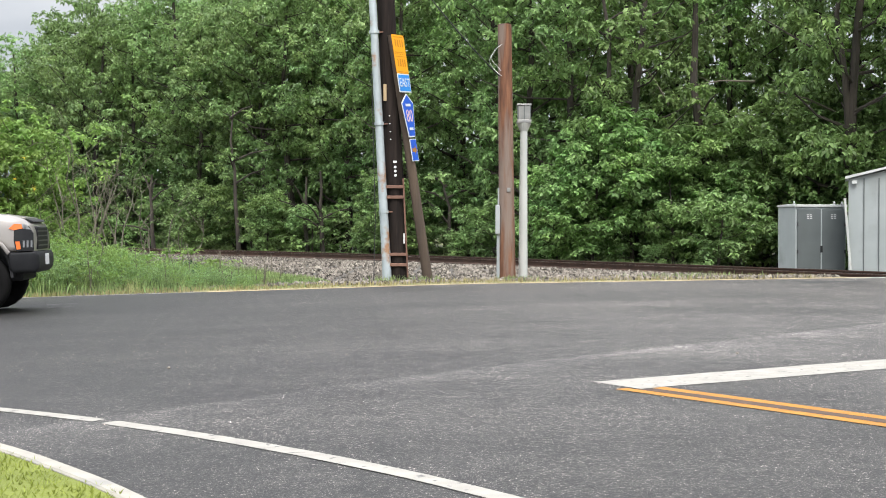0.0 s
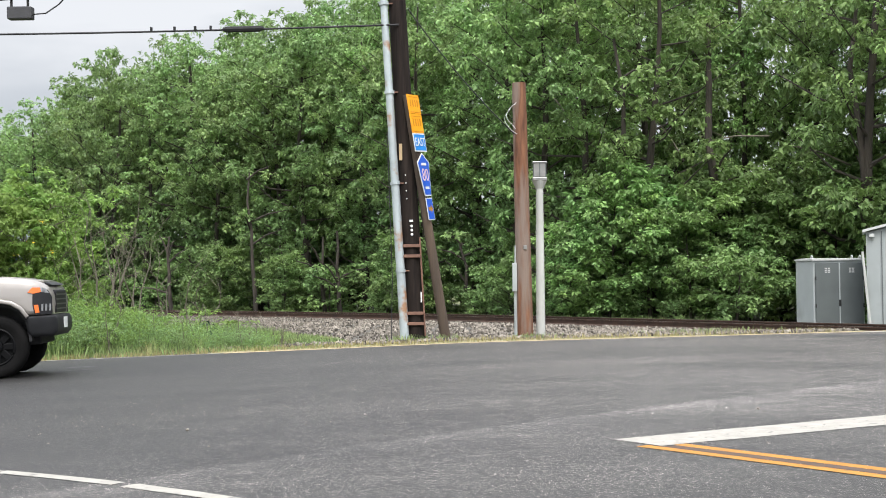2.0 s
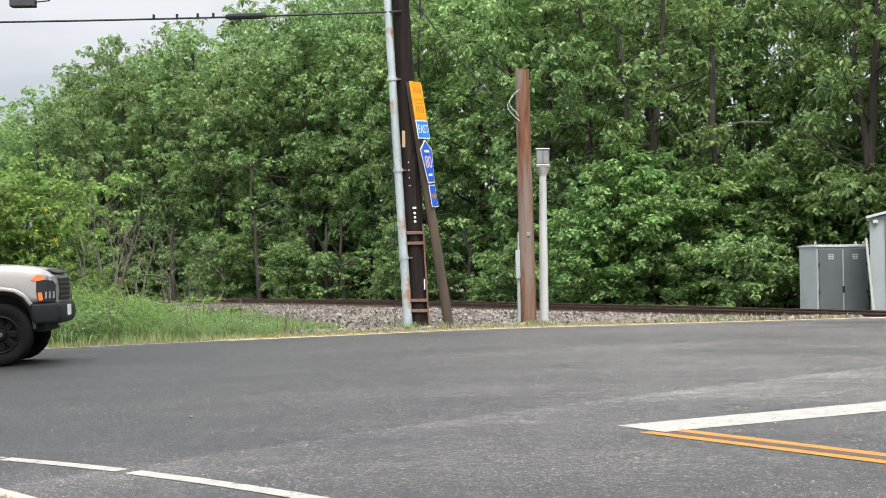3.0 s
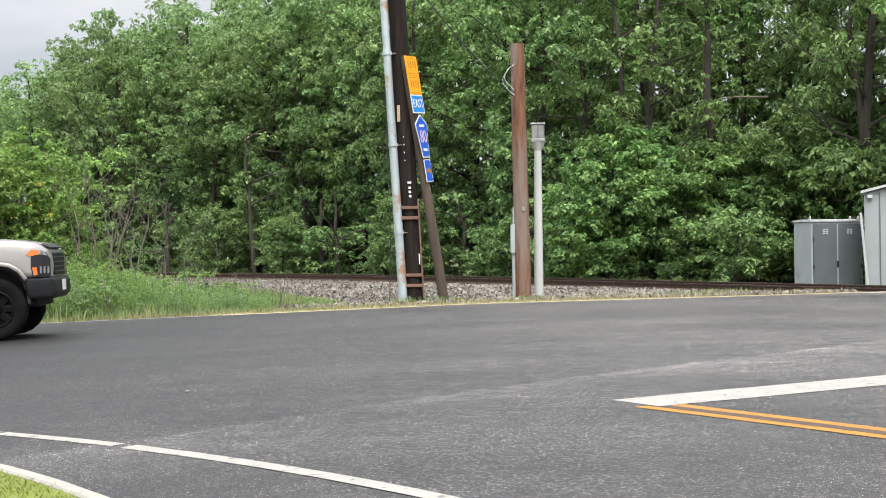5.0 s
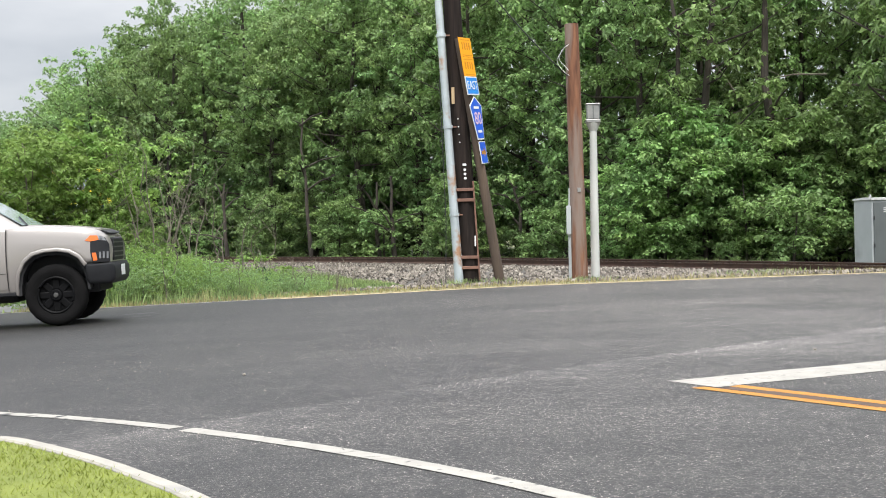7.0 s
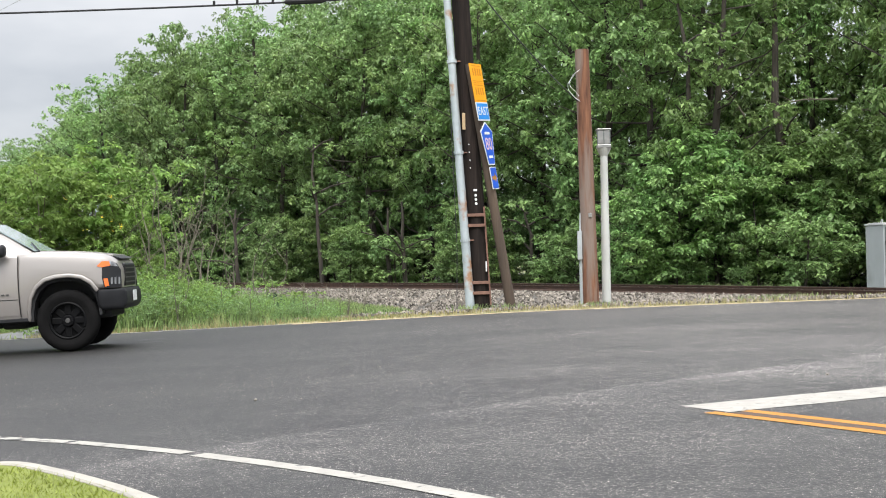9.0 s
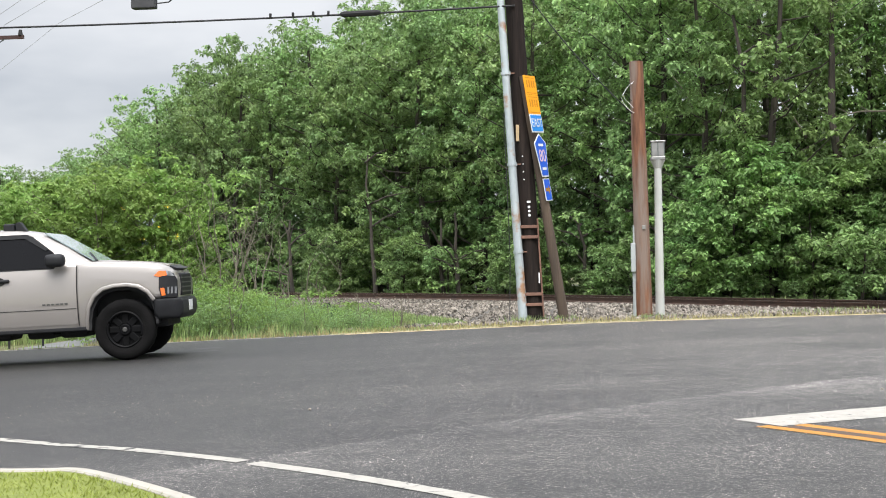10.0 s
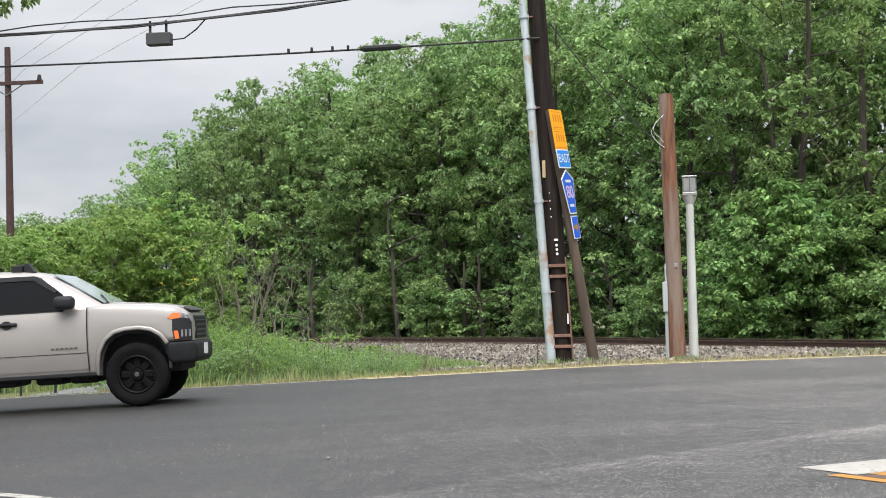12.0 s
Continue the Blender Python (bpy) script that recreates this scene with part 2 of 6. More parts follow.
# wood floor; shade under the crowns is put into this near-black base
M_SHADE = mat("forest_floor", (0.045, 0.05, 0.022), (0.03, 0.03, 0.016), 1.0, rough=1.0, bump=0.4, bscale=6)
M_CONIFER = mat("conifer_needle", (0.055, 0.115, 0.075), (0.032, 0.075, 0.050), 2.0, rough=0.9, island=0.25, spec=0.1)


# ---- building helpers ----
def mesh_of(bm, name, material, smooth=False):
    me = bpy.data.meshes.new(name)
    bm.to_mesh(me)
    bm.free()
    me.materials.append(material)
    if smooth:
        for p in me.polygons:
            p.use_smooth = True
        me.set_sharp_from_angle(angle=radians(34))
    return me


def part(name, bm, material, parent, label="", smooth=False):
    """One mesh object under a thing or a part."""
    ob = new(name, bm if isinstance(bm, bpy.types.Mesh) else mesh_of(bm, name, material, smooth))
    ob.parent = parent
    if label:
        tagged(ob, label=label)
    return ob


def thing(name, label, category, m=None, group="", kind=""):
    ob = new(name)
    ob.empty_display_size = 0.1
    if m is not None:
        ob.matrix_world = m
    return tagged(ob, label, category, group, kind)


def soup(name, verts, faces, material, smooth=False):
    me = bpy.data.meshes.new(name)
    me.from_pydata([tuple(v) for v in verts], [], [tuple(f) for f in faces])
    me.materials.append(material)
    if smooth:
        for p in me.polygons:
            p.use_smooth = True
    return me


def box_bm(x0, x1, y0, y1, z0, z1, bevel=0.0, seg=2):
    bm = bmesh.new()
    bmesh.ops.create_cube(bm, size=1, matrix=Matrix.Translation(((x0 + x1) / 2, (y0 + y1) / 2, (z0 + z1) / 2)) @ Matrix.Diagonal((x1 - x0, y1 - y0, z1 - z0, 1)))
    if bevel:
        bmesh.ops.bevel(bm, geom=bm.edges[:], offset=bevel, segments=seg, affect="EDGES", profile=0.5)
    return bm


def tube_bm(points, radii, n=10, bm=None, caps=True):
    """A tapered tube along points."""
    bm = bm or bmesh.new()
    rings = []
    pts = [Vector(p) for p in points]
    for i, p in enumerate(pts):
        d = (pts[min(i + 1, len(pts) - 1)] - pts[max(i - 1, 0)]).normalized()
        a = Vector((0, 0, 1)) if abs(d.z) < 0.9 else Vector((1, 0, 0))
        u = d.cross(a).normalized()
        v = d.cross(u)
        r = radii[i] if not isinstance(radii, (int, float)) else radii
        rings.append([bm.verts.new(p + (u * math.cos(2 * math.pi * k / n) + v * math.sin(2 * math.pi * k / n)) * r) for k in range(n)])
    for a, b in zip(rings, rings[1:]):
        for k in range(n):
            bm.faces.new((a[k], a[(k + 1) % n], b[(k + 1) % n], b[k]))
    if caps:
        bm.faces.new(rings[0])
        bm.faces.new(rings[-1][::-1])
    bmesh.ops.recalc_face_normals(bm, faces=bm.faces[:])
    return bm


def prism_bm(outline, axis, a, b, bevel=0.0, seg=2):
    """An outline of pairs, pushed from a to b along axis x, y or z."""
    bm = bmesh.new()

    def at(p, k):
        return {"y": (p[0], k, p[1]), "x": (k, p[0], p[1]), "z": (p[0], p[1], k)}[axis]
    A = [bm.verts.new(at(p, a)) for p in outline]
    B = [bm.verts.new(at(p, b)) for p in outline]
    n = len(outline)
    bm.faces.new(A)
    bm.faces.new(B[::-1])
    for i in range(n):
        bm.faces.new((A[i], B[i], B[(i + 1) % n], A[(i + 1) % n]))
    bmesh.ops.recalc_face_normals(bm, faces=bm.faces[:])
    if bevel:
        caps = [e for e in bm.edges if len(e.link_faces) == 2 and any(len(f.verts) == n for f in e.link_faces)]
        bmesh.ops.bevel(bm, geom=caps, offset=bevel, segments=seg, affect="EDGES", profile=0.5)
    return bm


def cyl_bm(r, a, b, axis="z", n=24, bevel=0.0, r2=None):
    bm = bmesh.new()
    m = {"z": Matrix(), "y": Matrix.Rotation(radians(-90), 4, "X"), "x": Matrix.Rotation(radians(90), 4, "Y")}[axis]
    bmesh.ops.create_cone(bm, cap_ends=True, segments=n, radius1=r, radius2=r if r2 is None else r2, depth=b - a, matrix=m @ Matrix.Translation((0, 0, (a + b) / 2)))
    if bevel:
        rim = [e for e in bm.edges if any(len(f.verts) > 4 for f in e.link_faces)]
        bmesh.ops.bevel(bm, geom=rim, offset=bevel, segments=2, affect="EDGES", profile=0.5)
    return bm


def join_bm(*bms):
    out = bms[0]
    for b in bms[1:]:
        me = bpy.data.meshes.new("tmp")
        b.to_mesh(me)
        b.free()
        out.from_mesh(me)
        bpy.data.meshes.remove(me)
    return out


def lettering(text, size, material, name="lettering"):
    cu = bpy.data.curves.new("tmp_text", "FONT")
    cu.body, cu.size, cu.align_x, cu.align_y, cu.extrude = text, size, "CENTER", "CENTER", 0.002
    ob = new("tmp_text", cu)
    me = bpy.data.meshes.new_from_object(ob)
    bpy.data.objects.remove(ob)
    me.materials.clear()
    me.materials.append(material)
    me.name = name
    return me


rng = random.Random(7)


# ---- lie of the land ----
def ground_z(x):
    """The ground falls gently away from the crossing."""
    x = max(x, -30.0)
    return 0.035 * (x - math.sqrt(x * x + 1)) / 2


RAIL_Z = 0.03
TRACK = [Vector(p) for p in [(17.6, 15.9), (8.9, 29.5), (4.25, 36.8), (-0.48, 44.3), (-6.4, 51.6), (-12.5, 58.0), (-32.2, 78.8), (-64, 112), (-250, 307)]]


def track_at(s):
    """Place and direction on the near rail, s metres beyond the crossing."""
    i = 1
    s0 = s
    if s < 0:
        d = (TRACK[1] - TRACK[0]).normalized()
        return TRACK[1] + d * s, d
    while i < len(TRACK) - 2 and s0 > (TRACK[i + 1] - TRACK[i]).length:
        s0 -= (TRACK[i + 1] - TRACK[i]).length
        i += 1
    d = (TRACK[i + 1] - TRACK[i]).normalized()
    return TRACK[i] + d * s0, d


def beside(s, off):
    """A place off metres beyond the near rail."""
    p, d = track_at(s)
    q, d2 = track_at(s + 3)
    d = (d + d2).normalized()
    return p + Vector((d.y, -d.x)) * off


# ---- ground, road, track ----
def grid_mesh(name, xs, ys, zf, material):
    verts = [(x, y, zf(x, y)) for y in ys for x in xs]
    w = len(xs)
    faces = [(j * w + i, j * w + i + 1, (j + 1) * w + i + 1, (j + 1) * w + i) for j in range(len(ys) - 1) for i in range(w - 1)]
    return soup(name, verts, faces, material, True)


GX = [-2500, -800, -300, -120, -60] + [-40 + k for k in range(0, 57)] + [25, 60, 200, 800, 2500]
GY = [-2500, -300, -60, -20, -8] + list(range(-4, 70, 3)) + [80, 120, 250, 800, 2500]
ground = tagged(new("ground", grid_mesh("ground", GX, GY, lambda x, y: ground_z(x) - 0.03 - 0.32 * min(1.0, max(0.0, ((x - 8.9) * 0.843 + (y - 29.5) * 0.538 + 5.0) / 2.5)) * (1.0 if y > 20 else 0.0), M_SOIL)), "weedy green and brown soil beside road and track", "ground", kind="structure")

FAR_EDGE = [(-60, 26.4), (-30, 26.1), (-13, 25.9), (-8, 25.85), (-4.4, 25.5), (-1.1, 25.3), (2, 26.1), (5.4, 27.3), (8.6, 28.6), (14, 31), (40, 42)]
KERB = [(-30, 14.6), (-14, 11.9), (-8, 10.6), (-5.3, 9.78), (-4.62, 9.46), (-4.24, 9.26), (-3.92, 8.86), (-3.62, 8.34), (-3.40, 8.03), (-3.1, 7.97), (-2.83, 7.95), (-2.38, 7.43), (-1.93, 6.86), (-1.55, 6.30), (-1.29, 5.91), (-0.82, 5.1), (-0.4, 4.2), (0.1, 3.0), (0.5, 1.0), (0.7, -2.0), (0.8, -14)]
for _ in range(2):
    KERB = [KERB[0]] + [(a[0] + (b[0] - a[0]) * q, a[1] + (b[1] - a[1]) * q) for a, b in zip(KERB, KERB[1:]) for q in (0.25, 0.75)] + [KERB[-1]]


def along(poly, x):
    for a, b in zip(poly, poly[1:]):
        if a[0] <= x <= b[0]:
            return a[1] + (b[1] - a[1]) * (x - a[0]) / (b[0] - a[0])
    return poly[-1][1] if x > poly[-1][0] else poly[0][1]


def road_mesh():
    xs = sorted(set([-60, -45] + [-30 + 0.75 * k for k in range(0, 64)] + [25, 40]))
    verts, faces = [], []
    n = 24
    for x in xs:
        y0 = along(KERB, x) if x < 0.8 else -14
        y1 = along(FAR_EDGE, x)
        for k in range(n + 1):
            y = y0 + (y1 - y0) * k / n
            verts.append((x, y, ground_z(x)))
    for i in range(len(xs) - 1):
        for k in range(n):
            a = i * (n + 1) + k
            faces.append((a, a + n + 1, a + n + 2, a + 1))
    return soup("road", verts, faces, M_ASPHALT, True)


road = tagged(new("road", road_mesh()), "worn grey asphalt road junction with pale patches", "road", kind="structure")


def strip_mesh(name, line, width, material, lift=0.004, step=0.25, wobble=0.0):
    """A painted line or low slab that follows the ground."""
    pts = []
    for a, b in zip(line, line[1:]):
        a, b = Vector(a), Vector(b)
        k = max(1, int((b - a).length / step))
        pts += [a + (b - a) * i / k for i in range(k)]
    pts.append(Vector(line[-1]))
    verts, faces = [], []
    for i, p in enumerate(pts):
        d = (pts[min(i + 1, len(pts) - 1)] - pts[max(i - 1, 0)]).normalized()
        nrm = Vector((-d.y, d.x)) * width / 2
        for sgn in (1, -1):
            q = p + nrm * sgn * (1 + rng.uniform(-wobble, wobble))
            verts.append((q.x, q.y, ground_z(q.x) + lift))
    for i in range(len(pts) - 1):
        faces.append((2 * i, 2 * i + 1, 2 * i + 3, 2 * i + 2))
    return soup(name, verts, faces, material)


def marking(name, line, width, material, label, wobble=0.03):
    if len(line) > 4:
        for _ in range(2):
            line = [line[0]] + [(a[0] + (b[0] - a[0]) * q, a[1] + (b[1] - a[1]) * q) for a, b in zip(line, line[1:]) for q in (0.25, 0.75)] + [line[-1]]
    ob = new(name, strip_mesh(name, line, width, material, wobble=wobble))
    ob.parent = road
    tagged(ob, label=label)
    return ob


marking("edge_line", [(-30, 18.5), (-14, 14.6), (-8, 12.25), (-5.85, 11.1), (-4.8, 10.47), (-3.79, 9.66), (-2.98, 9.1)], 0.11, M_CHIPPED, "cracked and chipped white edge line", 0.15)
marking("edge_line", [(-3.03, 9.135), (-2.65, 8.83), (-2.33, 8.55), (-2.02, 8.27)], 0.11, M_WHITE, "white edge line", 0.06)
marking("edge_line", [(-1.94, 8.18), (-1.25, 7.49), (-0.59, 6.74), (-0.05, 6.05), (0.4, 5.4), (0.9, 4.4), (1.3, 3.2), (1.6, 1.0), (1.75, -6)], 0.12, M_WHITE, "white edge line curving along the kerb", 0.05)
marking("stop_bar", [(1.16, 9.47), (3.23, 10.77), (6.2, 12.6)], 0.5, M_WHITE, "broad white stop bar", 0.03)
YD = Vector((0.965, -1.36)).normalized()
for start in ((1.42, 9.33), (1.17, 9.28)):
    a = Vector(start)
    marking("centre_line", [tuple(a), tuple(a + YD * 14)], 0.11, M_YELLOW, "yellow double centre line", 0.03)
mid = Vector((1.345, 9.235))
marking("worn_strip", [tuple(mid), tuple(mid + YD * 14)], 0.10, mat("worn_brown_paint", (0.12, 0.075, 0.055), (0.08, 0.055, 0.045), 8.0, rough=0.85), "worn brown strip between the yellow lines", 0.02)
marking("edge_line", [(-4.25, 25.36), (-1.1, 25.12), (2, 25.93), (5.4, 27.1), (8.6, 28.4)], 0.2, M_OLDYEL, "faded yellow edge line", 0.08)
marking("edge_line", [(-40, 26.0), (-13, 25.75), (-8, 25.68), (-4.35, 25.36)], 0.11, M_WHITE, "thin white edge line", 0.1)
marking("crossing_bar", [(8.0, 27.9), (11.5, 29.1)], 0.35, M_WHITE, "white bar before the level crossing", 0.05)

marking("paint_scuff", [(-6.1, 21.7), (-5.7, 21.8)], 0.10, mat("pale_scuff", (0.19, 0.19, 0.19), (0.12, 0.12, 0.12), 20.0, rough=0.8, spots=(0.09, 0.09, 0.09), spot_scale=16, spot_at=(0.45, 0.6)), "pale scuff on the asphalt", 0.3)
marking("paint_scuff", [(-6.35, 22.6), (-5.9, 22.75)], 0.12, bpy.data.materials["pale_scuff"], "pale scuff on the asphalt", 0.3)
marking("tar_patch", [(6.6, 25.9), (7.0, 26.1), (7.5, 26.25), (8.0, 26.4)], 0.55, mat("tar_patch", (0.035, 0.035, 0.036), (0.06, 0.06, 0.06), 5.0, rough=0.7), "dark tar patch", 0.35)

# sandy verge behind the far edge line
verge = tagged(new("verge", strip_mesh("verge", [(-4.6, 26.0), (-1.1, 25.75), (2, 26.55), (5.4, 27.7), (8.2, 28.8)], 1.0, mat("sandy_verge", (0.36, 0.31, 0.19), (0.16, 0.18, 0.07), 2.5, rough=0.95, bump=0.5, bscale=20), lift=-0.006)),
               "narrow sandy verge with thin dry grass", "verge", kind="structure")


def kerb_and_lawn():
    lawn_v, lawn_f = [], []
    path = []
    for a, b in zip(KERB, KERB[1:]):
        a, b = Vector(a), Vector(b)
        k = max(1, int((b - a).length / 0.25))
        path += [a + (b - a) * i / k for i in range(k)]
    path.append(Vector(KERB[-1]))
    bm = bmesh.new()
    prof = [(0.07, -0.05), (0.078, 0.045), (0.095, 0.06), (0.165, 0.06), (0.175, 0.05), (0.175, -0.05)]
    rings, inner = [], []
    for i, p in enumerate(path):
        d = (path[min(i + 2, len(path) - 1)] - path[max(i - 2, 0)]).normalized()
        nrm = Vector((d.y, -d.x))
        rings.append([bm.verts.new((p.x + nrm.x * o, p.y + nrm.y * o, ground_z(p.x) + h)) for o, h in prof])
        inner.append(p + nrm * 0.17)
    for a, b in zip(rings, rings[1:]):
        for k in range(len(prof) - 1):
            bm.faces.new((a[k], a[k + 1], b[k + 1], b[k]))
    bmesh.ops.recalc_face_normals(bm, faces=bm.faces[:])
    me = mesh_of(bm, "kerb", M_KERB)
    tagged(new("kerb", me), "pale weathered concrete kerb round the lawn", "kerb", kind="structure")
    for p in inner:
        lawn_v.append((p.x, p.y, ground_z(p.x) + 0.05))
        q = Vector((p.x * 1.0 - 6, p.y - 12))
        lawn_v.append((q.x, q.y, ground_z(p.x) + 0.07))
    for i in range(len(inner) - 1):
        lawn_f.append((2 * i, 2 * i + 1, 2 * i + 3, 2 * i + 2))
    tagged(new("lawn", soup("lawn", lawn_v, lawn_f, M_LAWN, True)), "short mown yellow-green lawn inside the kerb", "lawn", kind="structure")
    # blades on the nearest stretch
    v, f = [], []
    while len(f) < 46000:
        x, y = rng.uniform(-8.0, -0.6), rng.uniform(5.0, 10.4)
        best = min(inner, key=lambda p: (p.x - x) ** 2 + (p.y - y) ** 2)
        lim = along(KERB, x) - 0.28
        if y > lim:
            continue
        if (best - Vector((x, y))).length < 0.05:
            continue
        h, a = rng.uniform(0.012, 0.034), rng.uniform(0, 6.28)
        w = 0.0045
        z = ground_z(x) + 0.05
        k = len(v)
        dx, dy = math.cos(a), math.sin(a)
        v += [(x - dx * w, y - dy * w, z), (x + dx * w, y + dy * w, z), (x + rng.uniform(-1, 1) * 0.03, y + rng.uniform(-1, 1) * 0.03, z + h)]
        f.append((k, k + 1, k + 2))
    tagged(new("lawn_grass", soup("lawn_grass", v, f, M_BLADE)), "short green grass blades of the lawn", "grass", kind="stuff")


kerb_and_lawn()


def walkway():
    """Concrete slab that meets the kerb, with a dark joint along it."""
    slab = mat("pale_concrete_slab", (0.50, 0.46, 0.37), (0.42, 0.39, 0.32), 3.0, rough=0.9, bump=0.3, bscale=50, spots=(0.36, 0.33, 0.28), spot_scale=2)
    z = ground_z(-4.3)
    o = [(-4.11, 8.83), (-3.64, 8.10), (-4.1, 7.2), (-5.4, 7.9), (-4.52, 8.56)]
    bm = prism_bm(o, "z", z - 0.05, z + 0.075, 0.008, 1)
    tagged(new("walkway", mesh_of(bm, "walkway", slab)), "pale beige concrete walkway slab beside the kerb", "walkway", kind="structure")


walkway()


def track_bed():
    offs = [(-5.2, None), (-3.2, -0.42), (-1.1, -0.19), (-0.55, -0.19), (2.0, -0.19), (2.6, -0.2), (4.4, -0.34)]
    ss = [-6, -3, 0] + [2 + 2 * k for k in range(0, 60)] + [140, 180, 240, 320]
    verts, faces = [], []
    for s in ss:
        for o, h in offs:
            p = beside(s, o)
            fade = min(1.0, max(0.0, (s - 0.5) / 10))
            z = ground_z(p.x) - 0.10 if h is None else RAIL_Z + h * (1 if o > -2 else fade * 0.8 + 0.2)
            if h is not None and o < -2:
                z = max(ground_z(p.x) - 0.02, (z + ground_z(p.x)) / 2 - 0.02)
            if s < 2:
                z = min(z, ground_z(p.x) - 0.02)
            verts.append((p.x, p.y, z))
    w = len(offs)
    for i in range(len(ss) - 1):
        for k in range(w - 1):
            a = i * w + k
            faces.append((a, a + 1, a + w + 1, a + w))
    tagged(new("ballast_bed", soup("ballast_bed", verts, faces, M_BALLAST, True)), "grey crushed-stone ballast bed under the track", "ballast", kind="structure")
    av = [(x, along(FAR_EDGE, x) + 0.35, ground_z(x) - 0.014) for x in [-7 + 0.8 * k for k in range(20)]]
    n = len(av)
    for x, y, z in list(av):
        s = next(q * 0.25 for q in range(400) if beside(q * 0.25, -3.0).x <= x) if x < 7.3 else 0.2
        p = beside(s, -3.0)
        av.append((p.x, p.y, ground_z(p.x) - 0.014))
    tagged(new("gravel_apron", soup("gravel_apron", av, [(i, i + 1, n + i + 1, n + i) for i in range(n - 1)], M_BALLAST, True)), "grey gravel between the road edge and the track", "gravel", kind="structure")
    v, f = [], []

    def stone(c, r):
        rot = Euler((rng.uniform(0, 6), rng.uniform(0, 6), rng.uniform(0, 6))).to_matrix()
        k = len(v)
        for q in ((1, 0, 0), (-1, 0, 0), (0, 0.8, 0), (0, -0.8, 0), (0, 0, 0.65), (0, 0, -0.65)):
            v.append(c + rot @ (Vector(q) * r * rng.uniform(0.8, 1.3)))
        for q in ((0, 2, 4), (2, 1, 4), (1, 3, 4), (3, 0, 4), (2, 0, 5), (1, 2, 5), (3, 1, 5), (0, 3, 5)):
            f.append(tuple(k + a for a in q))
    for _ in range(20000):
        i = rng.randrange(n - 1)
        a, b = Vector(av[i]).lerp(Vector(av[i + 1]), rng.random()), None
        u = rng.random() ** 1.5
        c = a.lerp(Vector(av[n + i]).lerp(Vector(av[n + i + 1]), rng.random()), 0.06 + 0.94 * u)
        r = rng.uniform(0.02, 0.06)
        stone(c + Vector((0, 0, r * rng.uniform(0.1, 0.6))), r)
    for _ in range(11000):
        s = rng.uniform(3.0, 34) if rng.random() < 0.75 else rng.uniform(34, 60)
        o = rng.uniform(-3.7, -0.15)
        i = min(range(len(ss) - 1), key=lambda q: abs(ss[q] + 1 - s))
        p = beside(s, o)
        zo = np.interp(o, [q[0] for q in offs[:4]], [verts[i * w + q][2] for q in range(4)])
        r = rng.uniform(0.018, 0.05)
        if o < -2.9 and rng.random() < 0.5:
            continue
        c = Vector((p.x, p.y, zo + r * 0.3))
        stone(c, r)
    tagged(new("ballast_stones", soup("ballast_stones", v, f, M_STONE)), "loose grey and brown crushed stones", "stones", kind="stuff")


track_bed()


def rails():
    rail_prof = [(-0.07, -0.16), (0.07, -0.16), (0.07, -0.145), (0.012, -0.12), (0.012, -0.04), (0.036, -0.03), (0.036, 0.0), (-0.036, 0.0), (-0.036, -0.03), (-0.012, -0.04), (-0.012, -0.12), (-0.07, -0.145)]
    ss = [-6, -2, 0] + [3 * k for k in range(1, 40)] + [130, 170, 230, 300]
    for o in (0.0, 1.435):
        bm = bmesh.new()
        rings = []
        for s in ss:
            p, q = beside(s, o), beside(s, o + 1.0)
            u = (q - p).normalized()
            rings.append([bm.verts.new((p.x + u.x * a, p.y + u.y * a, RAIL_Z + b)) for a, b in rail_prof])
        n = len(rail_prof)
        for a, b in zip(rings, rings[1:]):
            for k in range(n):
                bm.faces.new((a[k], a[(k + 1) % n], b[(k + 1) % n], b[k])).material_index = 1 if k == 6 else 0
        bmesh.ops.recalc_face_normals(bm, faces=bm.faces[:])
        me = mesh_of(bm, "rail", M_RAIL)
        me.materials.append(M_RAILTOP)
        tagged(new("rail", me), "rust-brown steel rail on dark ties", "rail", group="rails of the track", kind="structure")
    tie = mesh_of(box_bm(-0.55, 2.05, -0.11, 0.11, -0.19, 0.0, 0.012, 1), "tie", M_TIE)
    for k in range(110):
        s = 3 + k * 0.55
        p, q = beside(s, 0), beside(s, 1)
        a = math.degrees(math.atan2((q - p).y, (q - p).x))
        ob = new("railway_tie", tie)
        ob.matrix_world = pose(p.x, p.y, RAIL_Z - 0.16, 0, 0, a)
        tagged(ob, "dark tarred wooden railway tie in ballast", "railway tie", group="ties of the track")


rails()


